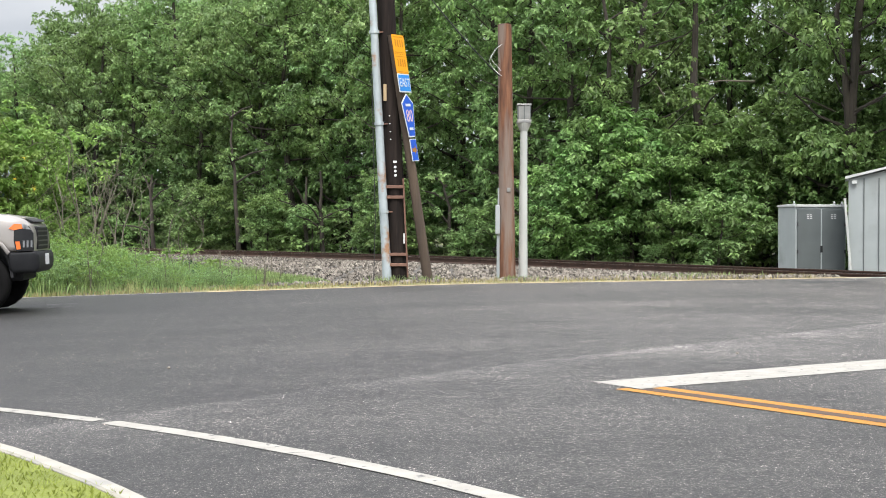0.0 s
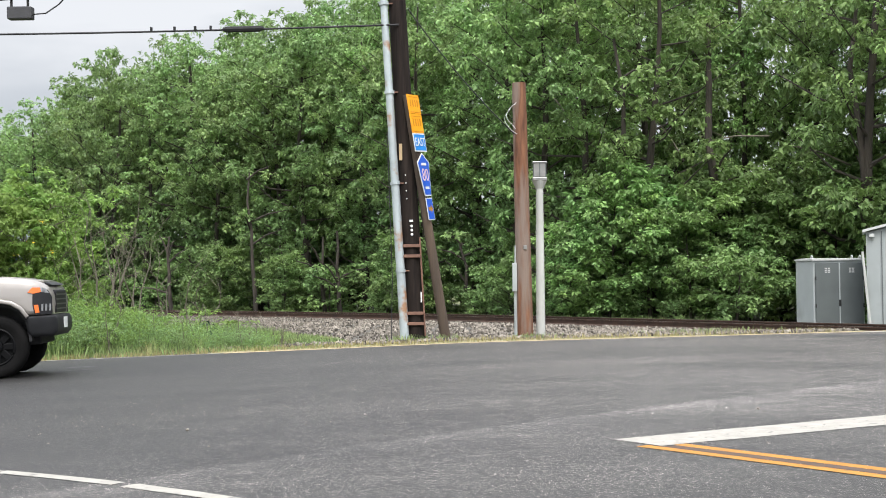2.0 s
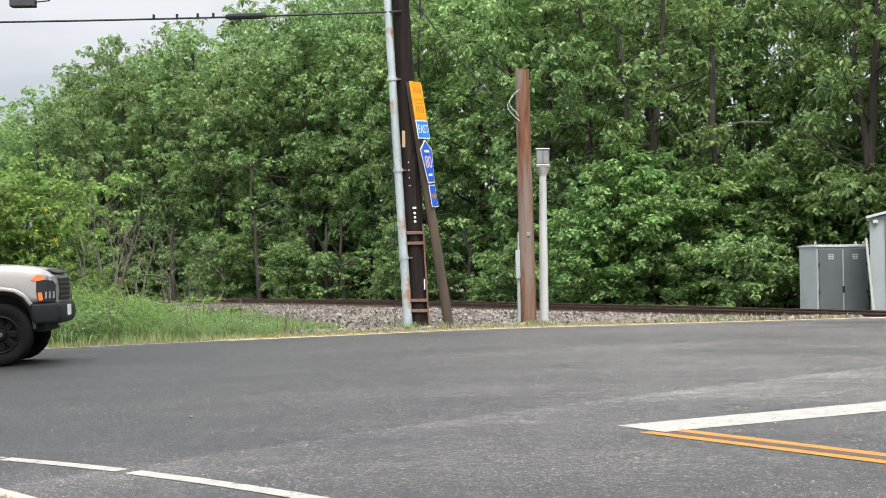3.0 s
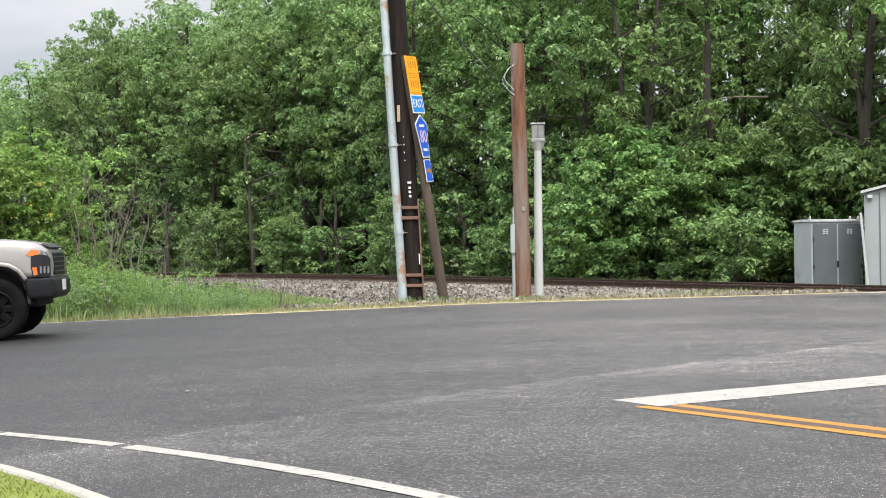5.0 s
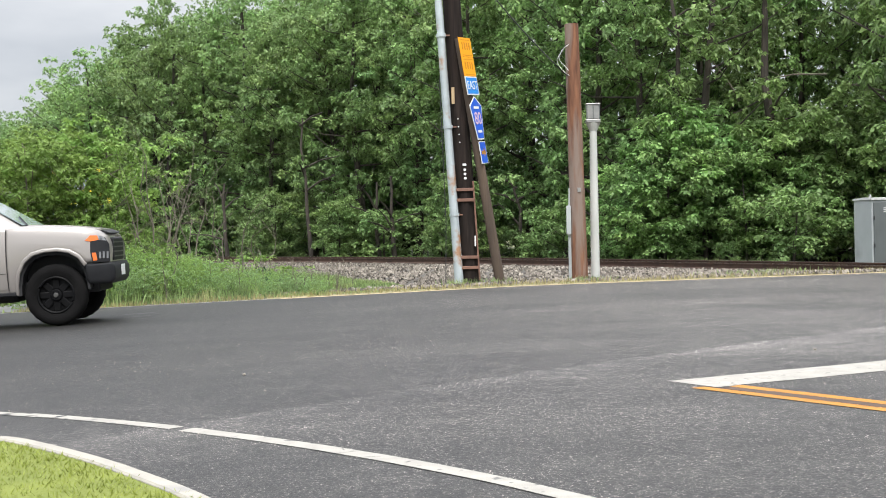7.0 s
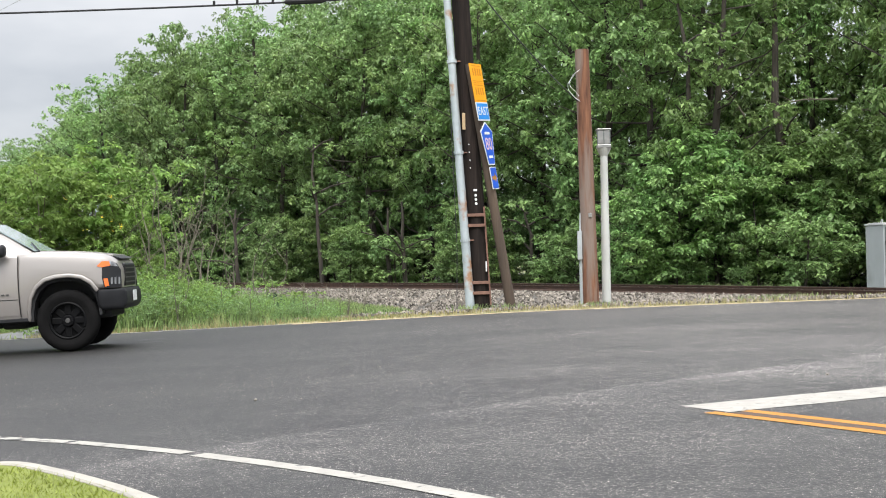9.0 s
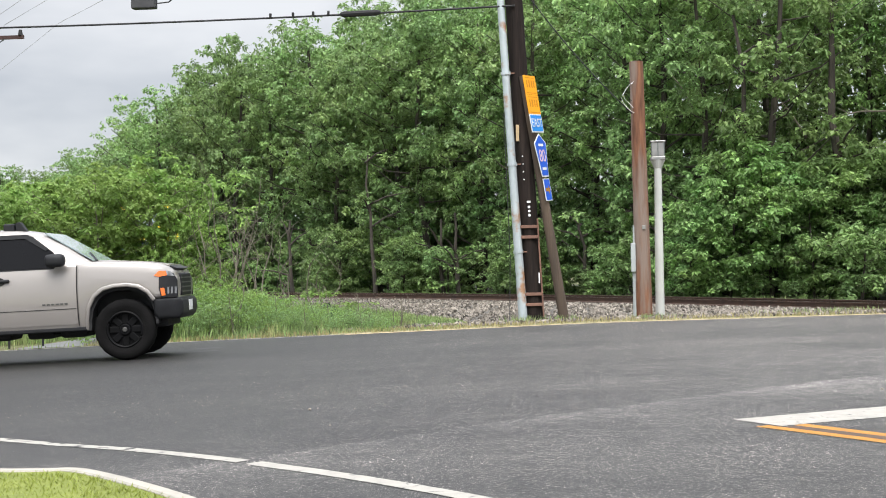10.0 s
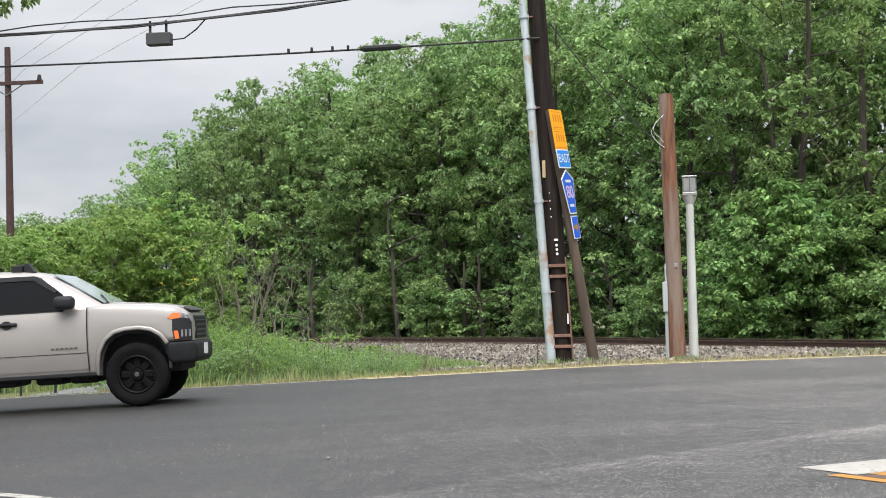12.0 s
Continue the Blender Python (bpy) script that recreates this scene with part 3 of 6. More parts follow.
# ---- trees ----
def leaf_cards(centres, r, count, size, flat=0.75, droop=0.0, slim=1.0):
    """Folded four-point leaves gathered in clumps. Returns vertices and faces."""
    c = np.repeat(np.asarray(centres, float), count, axis=0)
    rr = np.repeat(np.asarray(r, float), count)
    n = len(c)
    d = np.random.normal(size=(n, 3))
    d /= np.linalg.norm(d, axis=1, keepdims=True)
    rad = rr * np.random.uniform(0.35, 1.0, n) ** 0.6
    p = c + d * rad[:, None] * np.array([1, 1, flat])
    p[:, 2] -= droop * np.hypot(d[:, 0], d[:, 1]) * rr
    a = np.random.uniform(0, 2 * np.pi, n)
    axis = np.stack([np.cos(a), np.sin(a), np.random.uniform(-0.9, 0.25, n)], 1) + d * 0.6
    axis /= np.linalg.norm(axis, axis=1, keepdims=True)
    up = np.stack([np.random.normal(0, 0.45, n), np.random.normal(0, 0.45, n), np.ones(n)], 1) + d * 0.5
    side = np.cross(axis, up)
    side /= np.linalg.norm(side, axis=1, keepdims=True) + 1e-9
    nor = np.cross(side, axis)
    s = size * np.random.uniform(0.65, 1.35, n)[:, None]
    w = s * np.random.uniform(0.28, 0.42, n)[:, None] * slim
    v = np.empty((n, 4, 3))
    v[:, 0] = p - axis * s * 0.5
    v[:, 1] = p + side * w + nor * w * 0.35
    v[:, 2] = p + axis * s * 0.5 - nor * s * 0.15
    v[:, 3] = p - side * w + nor * w * 0.35
    k = np.arange(n)[:, None] * 4
    f = np.concatenate([k + np.array([[0, 1, 2]]), k + np.array([[0, 2, 3]])])
    return v.reshape(-1, 3), f


def leaf_tufts(centres, radii, tufts, leaves, size, flat=0.7, sag=(-1.15, 0.2)):
    """Clumps of leaf rosettes: every twig end spreads a drooping star of leaves. Returns vertices and faces."""
    c = np.repeat(np.asarray(centres, float), tufts, axis=0)
    rr = np.repeat(np.asarray(radii, float), tufts)
    d = np.random.normal(size=(len(c), 3))
    d[:, 2] = np.abs(d[:, 2]) * 0.9 - 0.35
    d /= np.linalg.norm(d, axis=1, keepdims=True)
    c = c + d * (rr * np.random.uniform(0.5, 1.0, len(c)))[:, None] * np.array([1, 1, flat])
    gain = np.random.uniform(0.75, 1.25, len(c))
    c, d, gain = np.repeat(c, leaves, axis=0), np.repeat(d, leaves, axis=0), np.repeat(gain, leaves)
    n = len(c)
    a = np.random.uniform(0, 2 * np.pi, n)
    axis = np.stack([np.cos(a), np.sin(a), np.random.uniform(sag[0], sag[1], n)], 1) + d * np.array([0.5, 0.5, 0.15])
    axis /= np.linalg.norm(axis, axis=1, keepdims=True)
    p = c + np.random.normal(0, 0.22 * size, (n, 3))
    up = np.stack([np.random.normal(0, 0.3, n), np.random.normal(0, 0.3, n), np.ones(n)], 1)
    side = np.cross(axis, up)
    side /= np.linalg.norm(side, axis=1, keepdims=True) + 1e-9
    nor = np.cross(side, axis)
    s = (size * gain * np.random.uniform(0.75, 1.25, n))[:, None]
    w = s * np.random.uniform(0.22, 0.34, n)[:, None]
    v = np.empty((n, 4, 3))
    v[:, 0] = p + axis * s * 0.1
    v[:, 1] = p + axis * s * 0.6 + side * w + nor * w * 0.3
    v[:, 2] = p + axis * s * 1.1 - nor * s * 0.12
    v[:, 3] = p + axis * s * 0.6 - side * w + nor * w * 0.3
    k = np.arange(n)[:, None] * 4
    f = np.concatenate([k + np.array([[0, 1, 2]]), k + np.array([[0, 2, 3]])])
    return v.reshape(-1, 3), f


def fast_mesh(name, v, f, material):
    me = bpy.data.meshes.new(name)
    me.vertices.add(len(v))
    me.vertices.foreach_set("co", np.asarray(v, np.float32).ravel())
    me.loops.add(len(f) * 3)
    me.loops.foreach_set("vertex_index", np.asarray(f, np.int32).ravel())
    me.polygons.add(len(f))
    me.polygons.foreach_set("loop_start", np.arange(len(f), dtype=np.int32) * 3)
    me.polygons.foreach_set("loop_total", np.full(len(f), 3, np.int32))
    me.update(calc_edges=True)
    me.validate()
    me.materials.append(material)
    return me


def tree_parts(seed, height, radius, low=0.12, limbs=22, per=7, leaves=62, leaf=0.2, trunk=0.16, clump=0.62, bark=None, foliage=None, top=1.0, star=10):
    """Trunk with limbs, and a crown of leaf clumps carried by the limbs."""
    r = random.Random(seed)
    np.random.seed(seed)
    lean = (r.uniform(-0.03, 0.03), r.uniform(-0.03, 0.03))

    def stem(z):
        return Vector((lean[0] * z + 0.12 * math.sin(z * 0.7 + seed), lean[1] * z + 0.12 * math.cos(z * 0.6 + seed * 2), z))
    zs = [height * 0.9 * k / 9 for k in range(10)]
    bm = tube_bm([stem(z) for z in zs], [trunk * (1 - 0.9 * z / height) * (1.25 if z == 0 else 1) for z in zs], 8)
    centres, radii = [], []
    for i in range(limbs):
        f = low + (0.97 - low) * (i + r.random()) / limbs
        z = height * f * 0.94
        a = i * 2.4 + r.uniform(-0.5, 0.5)
        prof = (0.55 + 0.9 * min(f / 0.5, 1.0) * 0.5) if f < 0.55 else max(0.16, top * math.sqrt(max(0.0, 1 - ((f - 0.55) / 0.47) ** 2)))
        L = radius * prof * r.uniform(0.75, 1.15)
        rise = r.uniform(0.15, 0.6) * L
        s0 = stem(z * 0.93)
        end = s0 + Vector((math.cos(a) * L, math.sin(a) * L, rise))
        mid = s0.lerp(end, 0.5) + Vector((0, 0, -0.08 * L))
        if height > 1.2:                                 # a weed keeps its single stem
            tube_bm([s0, mid, end], [trunk * 0.32 * (1 - 0.7 * f), trunk * 0.2 * (1 - 0.7 * f), 0.012], 5, bm, False)
        for j in range(per):
            k = 0.35 + 0.7 * (j + r.random()) / per
            c = s0.lerp(end, k) + Vector((r.gauss(0, 0.38), r.gauss(0, 0.38), r.gauss(0, 0.3))) * (0.45 + L * 0.28)
            centres.append(tuple(c))
            radii.append(clump * r.uniform(0.6, 1.25))
    for j in range(9 if height > 5 else 4):
        c = stem(height * (0.87 + 0.012 * j))
        w = 0.06 * height if height > 5 else 0.3
        centres.append((c.x + r.gauss(0, w), c.y + r.gauss(0, w), c.z))
        radii.append(clump * 0.9)
    v, f = leaf_tufts(centres, radii, max(1, round(leaves / star)), star, leaf)
    return mesh_of(bm, "trunk", bark or M_BARK, True), fast_mesh("crown", v, f, foliage or M_LEAF)


def plant(name, meshes, m, label, category, group=""):
    t = thing(name, label, category, m, group)
    part("trunk", meshes[0], None, t)
    part("crown", meshes[1], None, t)
    return t


def forest():
    kinds = [tree_parts(11 + k, 10.0, 2.5 + 0.25 * (k % 3), low=0.10 + 0.06 * (k % 2), limbs=26, per=7, leaves=60, leaf=0.165, clump=0.52) for k in range(5)]
    near_kinds = [tree_parts(211 + k, 10.0, 2.6, low=0.09 + 0.05 * (k % 2), limbs=28, per=7, leaves=78, leaf=0.145, clump=0.46) for k in range(5)]
    # oaks by the crossing, lightened through their leaf colour to look better lit
    lit_kinds = [tree_parts(231 + k, 10.0, 2.6, low=0.16, limbs=24, per=6, leaves=70, leaf=0.155, clump=0.46, foliage=M_LEAF_LIT) for k in range(3)]
    far_kinds = [tree_parts(31 + k, 10.0, 2.8, low=0.06, limbs=26, per=6, leaves=40, leaf=0.23, clump=0.62) for k in range(3)]
    shrub_kinds = [tree_parts(51 + k, 2.4, 1.3, low=0.05, limbs=14, per=5, leaves=44, leaf=0.15, trunk=0.05, clump=0.34, foliage=M_LEAF) for k in range(3)]
    tall_shrubs = [tree_parts(61 + k, 4.6, 2.2, low=0.04, limbs=20, per=6, leaves=22, leaf=0.26, trunk=0.06, clump=0.5, foliage=M_LEAF) for k in range(2)]
    r = random.Random(5)

    def tall(x):
        return np.interp(x, [-80, -45, -36, -31, -27, -21, -17.5, -15.5, -12, -9, -4, 30], [8.6, 10.5, 11.2, 11.9, 12.9, 14.7, 15.5, 15.4, 15.2, 15.5, 16.0, 16.0])
    for off, step, k_h, s0, s1 in ((6.6, 2.7, 0.88, -12, 92), (9.8, 2.9, 1.0, -14, 125), (14.5, 3.4, 1.04, -16, 125)):
        s = s0
        while s < s1:
            if s < 16 and off > 8 and r.random() < (0.4 if off > 12 else 0.42):
                s += step
                continue
            p = beside(s, off + r.uniform(-1.0, 1.0) + (5.6 if s < 13 and off < 8 else 0))
            h = tall(p.x) * k_h * r.uniform(0.9, 1.07)
            k = r.randrange(5)
            sc = h / 10.0
            wide = 0.75 + 0.25 * sc + r.uniform(-0.08, 0.12)
            m = Matrix.LocRotScale((p.x, p.y, ground_z(p.x) - 0.32), Euler((0, 0, r.uniform(0, 6.28))), (wide, wide, sc))
            plant("oak_tree", lit_kinds[k % 3] if s < 15 and off < 12 else near_kinds[k] if off < 8 and p.y < 75 else kinds[k] if off < 12 else far_kinds[k % 3], m, "tall leafy green oak at the wood's edge", "tree", "trees behind the track")
            s += step * r.uniform(0.75, 1.25) * (1.0 if s < 60 else 1.35)
    s = -8
    while s < 70:
        p = beside(s, r.uniform(4.0, 6.0) + (4.8 if s < 10 else 0))
        k = r.uniform(0.28, 0.62) if r.random() < 0.6 else r.uniform(0.6, 1.05)
        plant("shrub", shrub_kinds[r.randrange(3)], Matrix.LocRotScale((p.x, p.y, ground_z(p.x) - 0.32), Euler((0, 0, r.uniform(0, 6.28))), (k * 1.1, k * 1.1, k)),
              "leafy green shrub at the foot of the wood", "shrub", "undergrowth behind the track")
        s += r.uniform(0.8, 2.4)
    for off, k0, k1 in ((10.5, 0.6, 0.95), (17.0, 0.8, 1.1), (22.0, 1.0, 1.3)):
        s = -16
        while s < 75:
            p = beside(s, off + r.uniform(-1.2, 1.2))
            k = r.uniform(k0, k1)
            plant("shrub", tall_shrubs[r.choice((0, 1))], Matrix.LocRotScale((p.x, p.y, ground_z(p.x) - 0.32), Euler((0, 0, r.uniform(0, 6.28))), (k, k, k)),
                  "tall green shrub under the trees", "shrub", "undergrowth in the wood")
            s += r.uniform(1.9, 3.2) * (1 if off < 20 else 1.3)
    # pale dead boughs caught in the leaves
    for i, (x, y, z, dx, dz) in enumerate(((7.3, 45.6, 4.9, -1.0, 1.5), (9.9, 44.9, 5.6, -2.3, -0.2), (12.4, 44.6, 4.6, -2.0, 0.7), (3.9, 47.5, 6.2, -0.9, 1.4))):
        t = thing("dead_bough", "pale bare dead bough hanging in the foliage", "branch", pose(x, y, z), "dead boughs in the foliage")
        a, e = Vector((0, 0, 0)), Vector((dx, 0.1, dz))
        part("limb", tube_bm([a, a.lerp(e, 0.45) + Vector((0, 0, 0.12)), e], [0.04, 0.028, 0.010], 6), M_TWIG, t)
        for q in (0.35, 0.6, 0.8):
            b = a.lerp(e, q) + Vector((0, 0, 0.1))
            part("twig", tube_bm([b, b + Vector((dx * 0.18, 0.05, (0.35 if i % 2 else -0.3) * (1.2 - q)))], [0.016, 0.006], 5), M_TWIG, t)
    # leafy young oaks that sweep down to the ground by the crossing
    young = [tree_parts(251 + k, 5.0, 1.75, low=0.04, limbs=22, per=6, leaves=77, leaf=0.17, trunk=0.07, clump=0.42, star=11, foliage=M_LEAF_LIT) for k in range(2)]
    for i, (x, y, k) in enumerate(((3.5, 45.2, 0.7), (4.7, 44.2, 0.9), (5.9, 44.6, 1.05), (7.0, 43.4, 0.75), (7.9, 44.4, 0.95), (9.0, 43.6, 0.7), (10.1, 44.6, 1.1), (11.4, 43.6, 0.9), (12.9, 45.0, 1.2), (-1.8, 51.5, 0.7), (-7.2, 57.5, 0.6), (-10.5, 61.0, 0.75))):
        plant("young_oak", young[i % 2], Matrix.LocRotScale((x, y, ground_z(x) - 0.32), Euler((0, 0, i * 1.9)), (k, k, k)), "leafy young oak with boughs down to the ground", "tree", "young oaks at the wood's edge")
    for x, y, h, w in ((-8.9, 61.5, 6.4, 0.10), (-5.6, 58.5, 3.4, 0.10), (-4.9, 58.0, 3.6, 0.11), (5.8, 46.3, 9.0, 0.13), (8.75, 46.5, 9.5, 0.2), (3.2, 50.0, 3.0, 0.1), (-13.5, 66, 4.0, 0.12), (0.3, 54.0, 3.2, 0.09), (12.9, 44.0, 9.5, 0.16)):
        t = thing("dead_tree", "slender dark dead tree at the wood's edge", "tree", pose(x * 0.966, y * 0.966, ground_z(x) - 0.25), "dead trees at the wood's edge")
        part("stem", tube_bm([(r.gauss(0, 0.02) * q - 0.012 * h * q, 0, h * q / 5) for q in range(6)], [w * (1 - 0.13 * q) for q in range(6)], 8), M_BARK, t)
        for q in range(4):
            z = h * r.uniform(0.35, 0.95)
            e = Vector((r.uniform(-1.6, 1.6), r.uniform(-0.8, 0.2), r.uniform(0.2, 0.9)))
            part("branch", tube_bm([Vector((-0.06 * z, 0, z)), Vector((-0.06 * z, 0, z)) + e * 0.5 + Vector((0, 0, 0.1)), Vector((-0.06 * z, 0, z)) + e], [0.05, 0.035, 0.015], 5), M_BARK, t)
    # a thin second row behind the gap by the crossing
    rg = random.Random(77)
    for i, (s, off) in enumerate(((3.0, 17.5), (6.5, 19.5), (9.5, 16.5), (12.5, 19.0))):
        p = beside(s, off)
        k = rg.uniform(1.25, 1.5)
        plant("oak_tree", kinds[i], Matrix.LocRotScale((p.x, p.y, ground_z(p.x) - 0.32), Euler((0, 0, rg.uniform(0, 6.28))), (0.9, 0.9, k)), "tall leafy green oak at the wood's edge", "tree", "trees behind the track")
    for i, (x, y, k) in enumerate(((10.4, 52.0, 1.55), (12.6, 51.0, 1.5), (9.0, 54.5, 1.6), (14.2, 53.5, 1.55), (11.6, 56.5, 1.6))):
        plant("oak_tree", lit_kinds[i % 3], Matrix.LocRotScale((x, y, ground_z(x) - 0.32), Euler((0, 0, 1.1 * i)), (1.05, 1.05, k)), "tall leafy green oak at the wood's edge", "tree", "trees behind the track")
    # floor of the wood, a sheet coloured dark in place of tree shade
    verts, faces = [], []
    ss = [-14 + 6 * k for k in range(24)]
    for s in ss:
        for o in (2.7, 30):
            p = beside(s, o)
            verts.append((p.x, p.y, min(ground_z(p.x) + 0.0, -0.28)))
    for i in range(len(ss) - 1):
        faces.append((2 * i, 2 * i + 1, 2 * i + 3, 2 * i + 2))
    tagged(new("forest_floor", soup("forest_floor", verts, faces, M_SHADE, True)), "floor under the trees, their shade painted into its dark colour", "ground", kind="structure")


forest()


# ---- poles and sign beside the far edge of the road ----
M_POLE = mat("creosoted_pole", (0.030, 0.022, 0.019), (0.012, 0.010, 0.009), 14.0, rough=0.85, bump=0.6, bscale=25, stretch=(1, 1, 0.08), spots=(0.045, 0.034, 0.029), spot_scale=6, spec=0.15)
M_BROWNPOLE = mat("weathered_red_pole", (0.27, 0.13, 0.075), (0.11, 0.055, 0.038), 15.0, rough=0.9, bump=0.7, bscale=25, stretch=(1, 1, 0.12), spots=(0.23, 0.175, 0.145), spot_scale=5.0, spot_at=(0.46, 0.60), spec=0.2)
M_FARPOLE = mat("dark_red_pole", (0.075, 0.038, 0.034), (0.045, 0.026, 0.024), 6.0, rough=0.85)
M_POST = mat("leaning_post_wood", (0.11, 0.078, 0.055), (0.06, 0.045, 0.035), 4.0, rough=0.9, bump=0.6, bscale=25, stretch=(1, 1, 0.1))
M_GALV = mat("galvanised_conduit", (0.52, 0.58, 0.60), (0.38, 0.43, 0.45), 3.0, rough=0.55, metal=0.25, bump=0.1, spots=(0.38, 0.22, 0.13), spot_scale=2.6, spot_at=(0.60, 0.68))
M_STRAP = mat("rusty_strap", (0.24, 0.13, 0.09), (0.15, 0.08, 0.06), 6.0, rough=0.8)
M_PIPE = mat("pale_painted_post", (0.56, 0.57, 0.54), (0.45, 0.46, 0.44), 3.0, rough=0.6, bump=0.1, stretch=(1, 1, 0.3))
M_LANTERN = mat("dull_zinc_hood", (0.42, 0.41, 0.39), (0.30, 0.30, 0.29), 5.0, rough=0.4, metal=0.7)
M_DARK = mat("black_rubber", (0.018, 0.018, 0.019), (0.011, 0.011, 0.012), 8.0, rough=0.75, bump=0.15)
M_ORANGE = mat("orange_sign_sheeting", (1.0, 0.42, 0.015), (0.95, 0.38, 0.015), 3.0, rough=0.45)
M_LTBLUE = mat("light_blue_sheeting", (0.03, 0.28, 0.78), (0.025, 0.24, 0.70), 3.0, rough=0.45)
M_BLUE = mat("blue_sign_sheeting", (0.025, 0.125, 0.66), (0.022, 0.105, 0.58), 3.0, rough=0.45)
M_SIGNWHITE = mat("white_sheeting", (0.80, 0.80, 0.80), (0.72, 0.72, 0.72), 3.0, rough=0.45)
M_PINK = mat("faded_numerals", (0.78, 0.55, 0.58), (0.72, 0.48, 0.50), 3.0, rough=0.5)
M_BLACKINK = mat("sign_ink", (0.66, 0.25, 0.012), (0.60, 0.22, 0.012), 3.0, rough=0.5)
M_STEEL = mat("grey_steel_paint", (0.40, 0.43, 0.43), (0.34, 0.37, 0.37), 1.5, rough=0.5, bump=0.05, spots=(0.30, 0.32, 0.31), spot_scale=1.0)
M_STEELDK = mat("dark_grey_door_paint", (0.13, 0.145, 0.145), (0.105, 0.118, 0.118), 1.5, rough=0.45, bump=0.05)
M_STEELLT = mat("pale_roof_sheet", (0.62, 0.63, 0.62), (0.52, 0.53, 0.52), 2.0, rough=0.5)
M_UNDERBOX = mat("weathered_terminal_grey", (0.06, 0.06, 0.065), (0.04, 0.04, 0.045), 4.0, rough=0.7)
M_CABLE = mat("black_cable", (0.02, 0.02, 0.022), (0.015, 0.015, 0.016), 3.0, rough=0.6)
M_WIRE = mat("grey_line_wire", (0.42, 0.43, 0.45), (0.36, 0.37, 0.39), 3.0, rough=0.6)


def utility_pole():
    t = thing("utility_pole", "tall blackened wooden utility pole leaning beside the road", "utility pole")
    b, k = Vector((-0.84, 27.3, -0.15)), Vector((-0.048, 0, 1))
    part("shaft", tube_bm([b + k * z for z in (0, 2, 4, 6, 8, 11.2)], [0.182, 0.177, 0.174, 0.17, 0.162, 0.15], 16), M_POLE, t, smooth=True)
    c = Vector((-1.07, 27.15, -0.12))
    kc = Vector((-0.0515, 0, 1))
    con = part("conduit", tube_bm([c + kc * z for z in (0, 3, 6, 10)], [0.09, 0.08, 0.072, 0.066], 14), M_GALV, t, "pale galvanised conduit with rust patches", True)
    for z in (1.43, 3.12, 4.88, 6.6):
        part("coupling", tube_bm([c + kc * (z - 0.03), c + kc * (z + 0.03)], [0.098, 0.098], 14), M_GALV, con)
        p = c + kc * z
        part("bracket", box_bm(p.x, p.x + 0.17, p.y - 0.02, p.y + 0.05, p.z - 0.012, p.z + 0.012), M_STRAP, con)
    for z in (0.32, 0.52, 1.62, 1.82):
        p = b + k * (z + 0.12)
        part("strap", box_bm(p.x - 0.16, p.x + 0.17, p.y - 0.215, p.y - 0.17, p.z - 0.03, p.z + 0.03, 0.006, 1), M_STRAP, t, "rust-brown cross strap")
    p0, p1 = b + k * 0.2 + Vector((0.17, -0.17, 0)), b + k * 2.1 + Vector((0.175, -0.17, 0))
    part("ground_strip", tube_bm([p0, p1], [0.018, 0.018], 6), M_STRAP, t)
    p = b + k * 0.95 + Vector((0.135, -0.2, 0))
    part("marker", box_bm(p.x - 0.012, p.x + 0.012, p.y, p.y + 0.02, p.z - 0.1, p.z + 0.1), M_SIGNWHITE, t)
    for i, z in enumerate((2.02, 2.1, 2.18)):
        p = b + k * (z + 0.14) + Vector((0.03, -0.185, 0))
        part("tag", cyl_bm(0.026, -0.01, 0.01, "y", 10), M_SIGNWHITE, t).matrix_world = Matrix.Translation(p)
    p = b + k * 2.42 + Vector((0.03, -0.185, 0))
    part("tag", box_bm(p.x - 0.035, p.x + 0.035, p.y - 0.01, p.y + 0.01, p.z - 0.02, p.z + 0.02), M_SIGNWHITE, t)
    for i in range(4):
        p = b + k * (2.85 + 0.15 * i) + Vector((-0.03, -0.18, 0))
        part("bolt", cyl_bm(0.012, -0.012, 0.012, "y", 8), M_SIGNWHITE, t).matrix_world = Matrix.Translation(p)
    p = b + k * 3.75 + Vector((-0.095, -0.17, 0))
    part("yellow_tag", box_bm(p.x - 0.03, p.x + 0.03, p.y - 0.012, p.y + 0.01, p.z - 0.16, p.z + 0.16, 0.005, 1), M_OLDYEL, t, "narrow yellow marker tag")
    # thin guy line down the side
    part("guy_line", tube_bm([(-1.33, 27.0, -0.06), (-1.30, 27.05, 1.2), (-1.37, 27.1, 4.0)], 0.008, 5), M_CABLE, t)


utility_pole()


